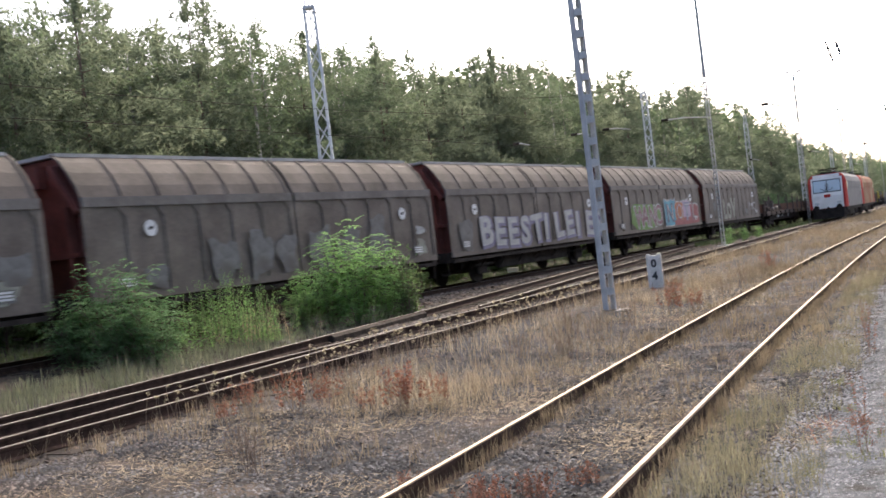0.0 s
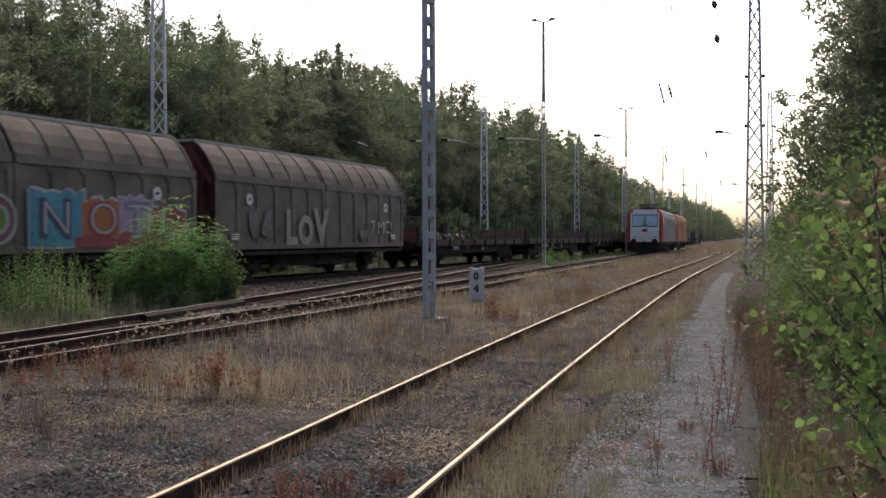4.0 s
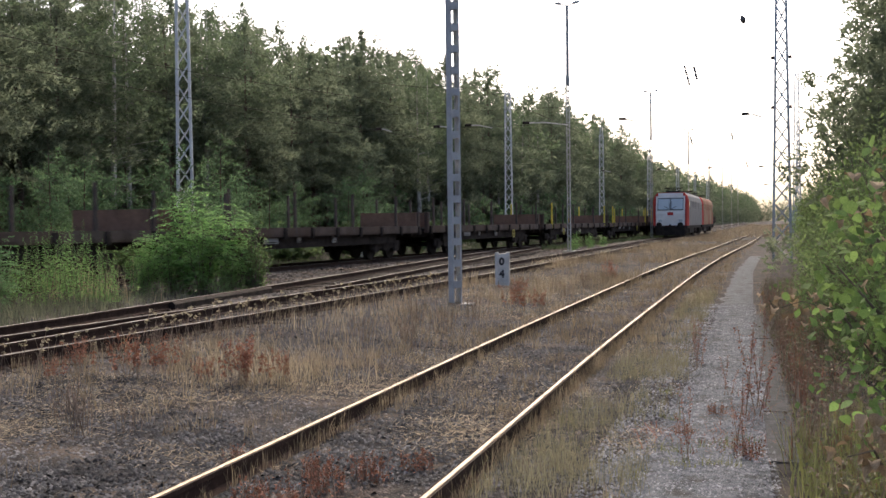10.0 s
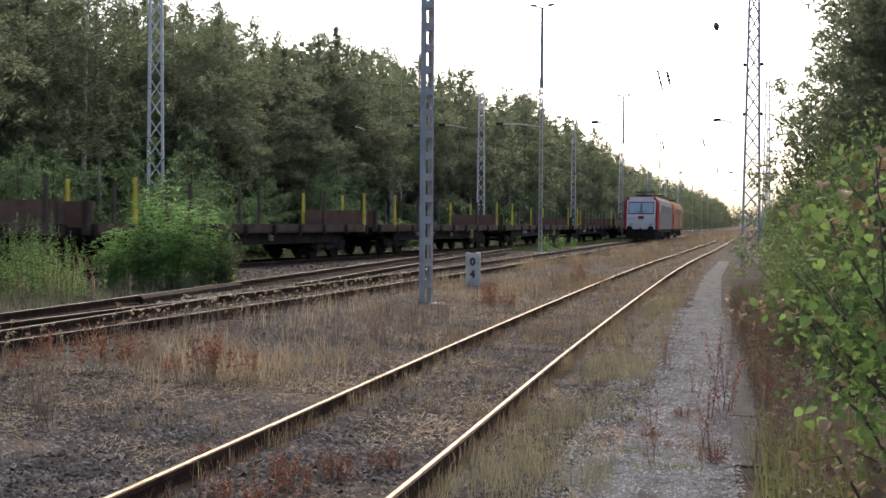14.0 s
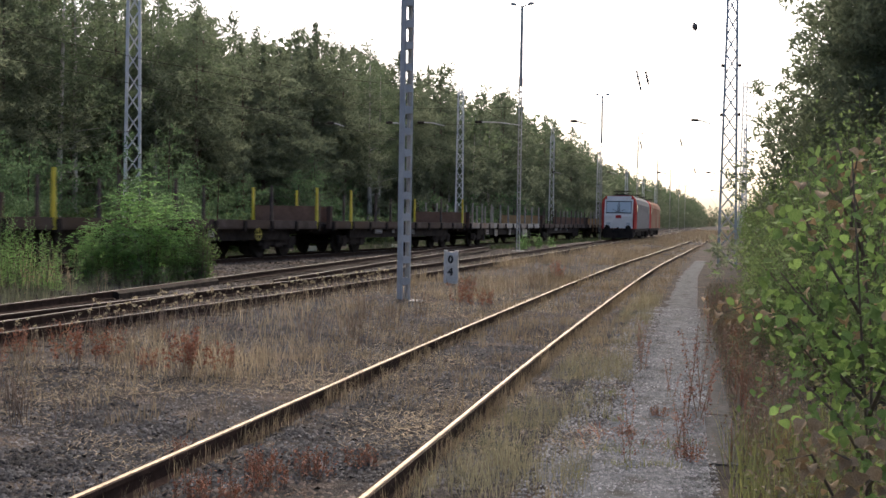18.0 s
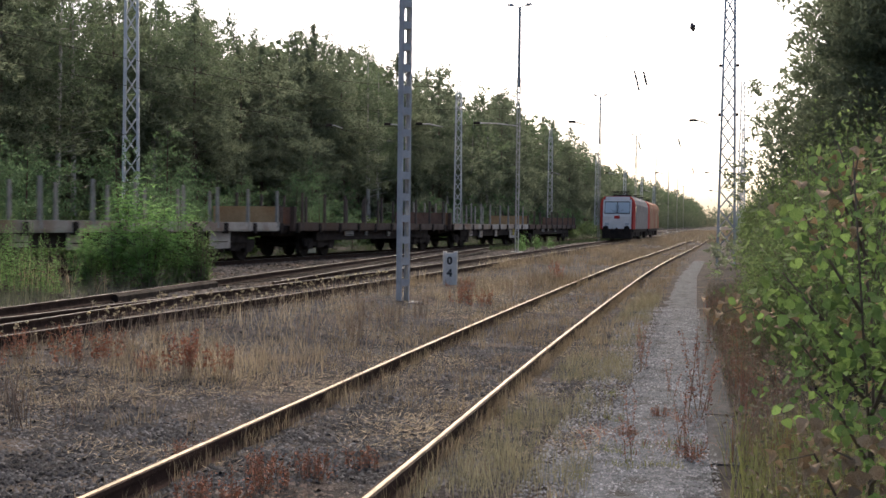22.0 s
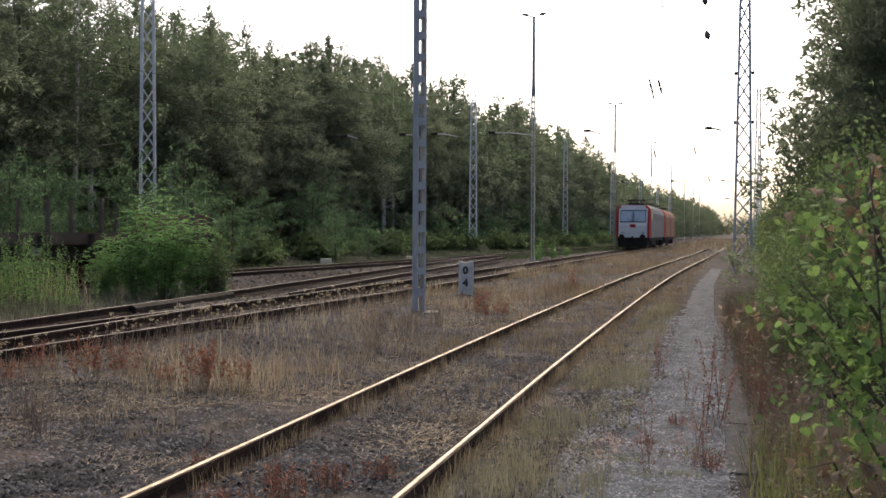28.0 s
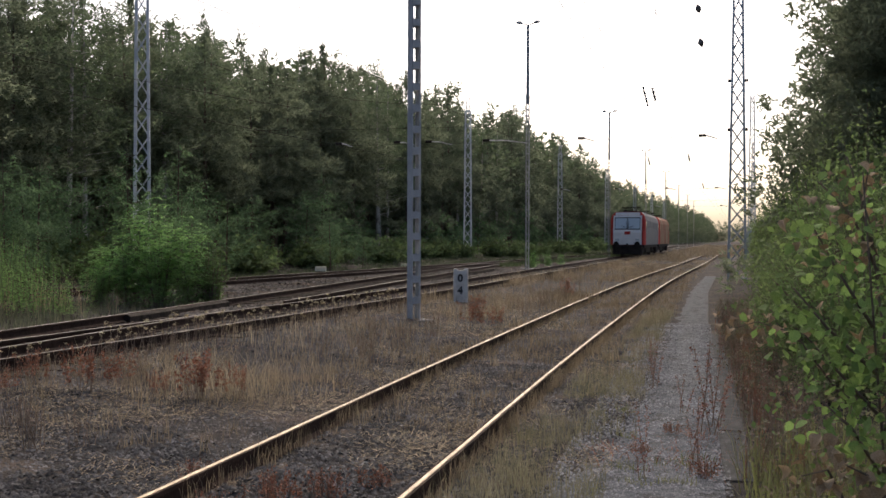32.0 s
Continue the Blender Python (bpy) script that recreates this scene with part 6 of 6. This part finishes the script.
def ash_bush(name, label, mat, seed, radius, height, stems):
    """A bush of fanning stems with feathered leaves of nine leaflets."""
    rng = np.random.default_rng(seed)
    s = tagged(new(name), label, "bush")
    g, vs, fs, n = Geo(), [], [], 0
    shoots = []
    for i in range(stems):
        a = rng.uniform(0, 6.28)
        u = math.sqrt((i + rng.uniform()) / stems)
        h = height * (1 - 0.6 * u ** 2) * rng.uniform(0.58, 1.15)
        r = radius * u
        b = np.array([0.2 * r * math.cos(a), 0.2 * r * math.sin(a), 0.0])
        m = np.array([0.65 * r * math.cos(a), 0.65 * r * math.sin(a), 0.55 * h])
        t = np.array([r * math.cos(a), r * math.sin(a), h])
        shoots.append((b, m, t))
        for k in range(2):
            c, w = rng.uniform(0, 6.28), rng.uniform(0.35, 0.8)
            q = m + (t - m) * w - (m - b) * (0.25 if k else 0)
            e = q + np.array([math.cos(c), math.sin(c), 0.7]) * rng.uniform(0.2, 0.42)
            shoots.append((q, (q + e) / 2, e))
    for b, m, t in shoots:
        g.tube([b, m, t], [0.011, 0.008, 0.003], 4, False)
        length = float(np.linalg.norm(t - b))
        for w in np.arange(0.12 if length > 0.8 else 0.1, 1.01, 0.12 / length):
            p = b + (m - b) * w * 2 if w < 0.5 else m + (t - m) * (w - 0.5) * 2
            a = rng.uniform(0, 6.28)
            d = np.array([math.cos(a), math.sin(a), 0.0])
            side = np.array([-math.sin(a), math.cos(a), 0.0])
            ln = rng.uniform(0.26, 0.44) * (1.0 if w < 0.9 else 0.75)
            lift = rng.uniform(0.15, 0.6) + (0.5 if w > 0.9 else 0)
            for j in range(9):
                q = 0.28 + 0.18 * (j // 2) if j < 8 else 1.0
                sg = 0 if j == 8 else (-1 if j % 2 else 1)
                c = p + d * ln * q + np.array([0, 0, ln * (lift * q - 0.5 * q * q)])
                ax = (side * sg * 0.9 + d * 0.45) if sg else d.copy()
                ax[2] -= rng.uniform(-0.15, 0.5)
                ax /= np.linalg.norm(ax)
                ll = ln * rng.uniform(0.3, 0.42)
                wd = np.cross(ax, [0, 0, 1.0])
                wd *= 0.22 * ll / max(0.2, np.linalg.norm(wd))
                mid = c + ax * ll * 0.45
                vs += [c, mid + wd + [0, 0, 0.01], c + ax * ll, mid - wd + [0, 0, 0.01]]
                fs += [(n, n + 1, n + 2), (n, n + 2, n + 3)]
                n += 4
    tagged(part("branchwork", g, TWIG, s), kind="stuff")
    tagged(part("foliage", soup("foliage", vs, fs, mat), None, s), kind="stuff")
    return s


elder = put_at(ash_bush("ash_bush", "fresh green leafy bush between the tracks", BUSH_LEAF, 61, 0.85, 2.55, 15), -13.75, 22.9)
for x, y, rz, k in ((-12.95, 22.7, 200, 0.88), (-12.25, 22.8, 120, 0.82), (-12.65, 21.9, 300, 0.7), (-13.5, 22.0, 150, 0.6), (-14.4, 22.5, 20, 0.64), (-14.9, 22.9, 80, 0.5),
                    (-12.0, 22.0, 250, 0.5), (-14.0, 21.7, 330, 0.42)):
    again(elder, x, y, rz, k)
dark_elder = put_at(ash_bush("elder_bush", "dark green leafy bush beside the running line", ELDER_LEAF, 68, 0.95, 2.2, 16), -15.2, 16.6)
for x, y, rz, k in ((-14.4, 16.4, 70, 0.85), (-16.2, 17.1, 200, 0.9), (-13.8, 16.2, 10, 0.6), (-15.4, 17.8, 140, 0.9), (-17.0, 17.5, 260, 0.7), (-14.6, 15.8, 310, 0.6), (-15.8, 16.0, 45, 0.65)):
    again(dark_elder, x, y, rz, k)


def goldenrod(name, label, mat, seed, stems, height, spread):
    """Upright stems with narrow leaves set round them, shorter towards the tip."""
    rng = np.random.default_rng(seed)
    s = tagged(new(name), label, "bush")
    g, vs, fs, n = Geo(), [], [], 0
    for i in range(stems):
        b = np.array([*(rng.normal(size=2) * spread), 0.0])
        h = height * rng.uniform(0.6, 1.1)
        t = b + [*(rng.normal(size=2) * 0.12 * h), h]
        g.tube([b, (b + t) / 2, t], [0.006, 0.005, 0.003], 4, False)
        for w in np.arange(0.12, 1.0, 0.03 / h):
            p = b + (t - b) * w
            a = rng.uniform(0, 6.28)
            d = np.array([math.cos(a), math.sin(a), rng.uniform(-0.1, 0.7) + 0.5 * max(0.0, w - 0.8) * 5])
            d /= np.linalg.norm(d)
            ln = rng.uniform(0.11, 0.17) * (1.15 - 0.7 * w)
            side = np.cross(d, [0, 0, 1.0])
            side *= 0.13 * ln / max(0.2, np.linalg.norm(side))
            vs += [p, p + d * ln * 0.45 + side, p + d * ln - [0, 0, 0.25 * ln], p + d * ln * 0.45 - side]
            fs += [(n, n + 1, n + 2), (n, n + 2, n + 3)]
            n += 4
    tagged(part("branchwork", g, TWIG, s), kind="stuff")
    tagged(part("foliage", soup("foliage", vs, fs, mat), None, s), kind="stuff")
    return s


spiky = put_at(goldenrod("goldenrod", "bright green goldenrod shoots beside the crossover", GOLDENROD_LEAF, 62, 17, 1.5, 0.3), -13.7, 19.3)
for x, y, s in ((-14.6, 19.8, 1.05), (-13.2, 18.9, 0.85), (-15.4, 20.4, 1.0), (-14.2, 18.2, 0.8), (-16.2, 21.4, 1.1), (-15.2, 18.8, 0.8), (-17.0, 22.2, 1.0)):
    again(spiky, x, y, x * 50, s)
again(elder, -10.6, 58.5, 40, 0.42)
again(elder, -10.2, 61, 90, 0.35)
again(elder, -9.9, 64, 190, 0.3)
again(elder, -10.3, 56.5, 190, 0.25)

# low growth along the forest edge
under = put_at(shrub("forest_edge_shrub", "dark green shrub at the forest edge", SHRUB_LEAF, 63, 1.6, 1.9, 50, 26, 0.28, 0.6, 0.2), -21.5, 34)
ru = np.random.default_rng(64)
y = 22.0
while y < 170:
    again(under, main_x(y) - ru.uniform(5.0, 8.5), y, ru.uniform(0, 360), ru.uniform(0.45, 1.0))
    y += ru.uniform(0.9, 2.2) * (1 + y / 90)

put_at(shrub("dark_shrub", "dark grey-green shrub leaning on the ash bush", SHRUB_LEAF, 67, 0.5, 1.75, 34, 40, 0.09, 0.5, 0.09), -11.65, 22.5)

# thicket on the bank beside the path
thick = put_at(shrub("hazel_shrub", "dense green thicket shrub beside the path", THICKET_LEAF, 65, 1.2, 2.9, 110, 100, 0.056, 0.6, 0.15), 1.5, 12.6)
thin = put_at(shrub("hazel_shrub", "dense green thicket shrub beside the path", THICKET_LEAF, 66, 1.2, 2.9, 90, 75, 0.08, 0.6, 0.16), 2.2, 28)
for x, yy, s in ((1.5, 10.4, 0.7), (1.0, 15.0, 0.95), (2.4, 14.2, 1.15), (1.35, 18.0, 1.1), (2.6, 19, 1.3), (1.0, 21.5, 1.05), (2.2, 24, 1.35), (0.95, 26.5, 1.05), (2.2, 30, 1.35), (0.95, 33, 1.1), (2.1, 38, 1.4), (1.1, 43, 1.2), (1.9, 50, 1.3), (1.5, 58, 1.3), (2.4, 68, 1.5), (2.6, 80, 1.5), (3.2, 95, 1.6), (1.9, 8.6, 0.75), (0.75, 11.2, 0.42), (0.6, 13.6, 0.45), (0.5, 17, 0.5), (0.4, 22, 0.6)):
    again(thick if yy < 20 else thin, x + (0.3 if yy < 20 else 0.72), yy, x * 131 + yy * 47, s)
for x, yy, s in ((3.4, 112, 1.5), (4.2, 130, 1.7), (4.0, 152, 1.6), (4.6, 180, 1.8), (5.0, 215, 1.9), (5.4, 260, 2.0), (6.0, 320, 2.2)):
    again(thin, x, yy, x * 131, s)
big = tree("pine_tree", 71, 14, 4.3, 1.0, (380, 16, 8), 0.22, "big dark pine on the bank beside the path", 60)
big.matrix_basis = pose(4.65, 31, 0)
more = tree("pine_tree", 72, 14, 4.2, 1.0, (220, 14, 7), 0.24, "dark pine on the bank beside the path", 60)
more.matrix_basis = pose(5.9, 34.5, 0)
for x, yy, s in ((6.0, 37, 1.05), (6.0, 46, 0.9), (6.2, 28, 0.95), (7.2, 56, 0.85), (5.6, 31.5, 0.9)):
    copy_thing(more, Matrix()).matrix_basis = pose(x, yy, 0, 0, 0, x * 77) @ Matrix.Scale(s, 4)


def leaf_mesh(mat, curl=0.12):
    """A rounded, toothed leaf, 1 long, with a fold along the rib."""
    n = 9
    left, rib = [], []
    for i in range(n):
        u = i / (n - 1)
        w = 0.5 * math.sin(math.pi * u ** 0.72) ** 0.8 * (1 + 0.06 * (-1) ** i)
        left.append((w, u, curl * w - curl * (u - 0.4) ** 2))
        rib.append((0, u, -curl * (u - 0.4) ** 2))
    v = rib + left + [(-x, y, z) for x, y, z in left]
    f = []
    for i in range(n - 1):
        f += [(i, n + i, n + i + 1, i + 1), (i, i + 1, 2 * n + i + 1, 2 * n + i)]
    return Geo().add(v, f).add([(0, 0, 0), (0.012, -0.45, 0.02), (-0.012, -0.45, 0.02)], [(0, 1, 2)]).mesh("leaf", mat, True)


LEAF_MESHES = [leaf_mesh(SAPLING_LEAF, c) for c in (0.1, 0.25)]
DEAD_MESHES = [leaf_mesh(DEAD_LEAF, c) for c in (0.5, 0.9)]
MASS_LEAF = material("aspen leaf within the crown", (0.11, 0.18, 0.05), (0.2, 0.285, 0.095), 9, 0.75, 0, 0.05, 60, island=0.3, through_light=0.45, spec=0.15)


def sapling(name, label, branches, size, seed, mass=0):
    """Stem and branches with separate leaves; mass: more leaves on each branch, joined."""
    rng = np.random.default_rng(seed)
    s = tagged(new(name), label, "sapling")
    inner = []

    def spot(pts, sp):
        u = rng.uniform(0.12, 1.0) * (len(pts) - 1)
        j = min(int(u), len(pts) - 2)
        return pts[j] + (pts[j + 1] - pts[j]) * (u - j) + rng.normal(size=3) * sp

    for pts, k, d in branches:
        pts = [np.array(p, float) for p in pts]
        part("branch", Geo().tube(pts, [0.009 - 0.006 * i / (len(pts) - 1) for i in range(len(pts))], 6), TWIG, s, smooth=True)
        for i in range(k):
            is_dead = rng.uniform() < d
            me = (DEAD_MESHES if is_dead else LEAF_MESHES)[int(rng.integers(2))]
            ob = part("leaf", me, None, s)
            c = spot(pts, [0.09, 0.09, 0.08])
            ob.matrix_basis = pose(*c, rng.normal(-40, 32), rng.normal(0, 30), rng.uniform(0, 360)) @ Matrix.Scale(size * rng.uniform(0.65, 1.2), 4)
        inner += [spot(pts, [0.13, 0.15, 0.12]) for i in range(mass)]
    if inner:
        v, f = leaves(rng, np.array(inner), np.full(len(inner), size * 0.85), 0.85, 0.4, 0.4)
        tagged(part("foliage", soup("foliage", v, f, MASS_LEAF), None, s), kind="stuff")
    return s


A = (0.62, 4.9, 0.0)
aspen = sapling("aspen_sapling", "young aspen with round green leaves beside the path", [
    ([A, (0.6, 4.85, 0.7), (0.55, 4.8, 1.3), (0.5, 4.75, 1.9)], 70, 0.04),
    ([(0.6, 4.85, 0.85), (0.42, 4.75, 1.05), (0.27, 4.7, 1.22)], 36, 0.0),
    ([(0.57, 4.82, 1.05), (0.36, 4.7, 1.25), (0.22, 4.6, 1.42)], 36, 0.0),
    ([(0.55, 4.8, 1.25), (0.4, 4.8, 1.5), (0.3, 4.75, 1.68)], 36, 0.25),
    ([(0.6, 4.84, 0.8), (0.72, 4.7, 1.2), (0.75, 4.6, 1.6)], 50, 0.2),
    ([(0.6, 4.85, 0.6), (0.45, 4.6, 0.85), (0.32, 4.45, 0.98)], 30, 0.0),
    ([(0.6, 4.85, 0.5), (0.75, 4.6, 0.8), (0.82, 4.5, 1.0)], 34, 0.0),
], 0.052, 81, 90)
B = (0.95, 5.6, 0.0)
aspen.matrix_basis = pose(0.02, 0, 0)
aspen = sapling("aspen_sapling", "young aspen with green leaves, some turned brown", [
    ([B, (0.95, 5.6, 0.9), (0.9, 5.5, 1.7), (0.85, 5.5, 2.25)], 80, 0.2),
    ([(0.95, 5.6, 1.0), (0.7, 5.5, 1.35), (0.5, 5.4, 1.6)], 50, 0.08),
    ([(0.92, 5.55, 1.4), (0.75, 5.5, 1.75), (0.62, 5.5, 2.0)], 50, 0.3),
    ([(0.95, 5.6, 0.7), (0.75, 5.4, 0.95), (0.6, 5.3, 1.15)], 50, 0.04),
], 0.05, 82, 130)
aspen.matrix_basis = pose(0.12, 0, 0)
sapling("dead_leaf_branch", "bent branch with a bunch of dead brown leaves", [
    ([(0.6, 4.6, 0.0), (0.5, 4.5, 0.45), (0.36, 4.4, 0.72), (0.26, 4.35, 0.7)], 46, 1.0),
    ([(0.5, 4.5, 0.45), (0.52, 4.4, 0.7), (0.42, 4.3, 0.76)], 26, 1.0),
], 0.06, 83)
sapling("dead_leaf_branch", "hanging branch with dry brown leaves over the kerb", [
    ([(0.9, 9.6, 0.3), (0.5, 9.3, 0.85), (0.2, 9.1, 0.95), (0.02, 9.0, 0.9)], 40, 1.0),
], 0.075, 84)
aspen = sapling("aspen_sapling", "aspen shoot with leaves turned reddish brown", [
    ([(1.0, 5.3, 0.1), (0.98, 5.25, 1.1), (0.9, 5.2, 1.7), (0.8, 5.2, 2.0)], 30, 0.4),
    ([(0.95, 5.25, 1.45), (0.83, 5.2, 1.72), (0.68, 5.15, 1.88)], 26, 0.75),
    ([(0.93, 5.22, 1.55), (0.86, 5.15, 1.75), (0.88, 5.1, 1.92)], 26, 0.75),
], 0.056, 85)
aspen.matrix_basis = pose(-0.3, 0, 0)

motions()
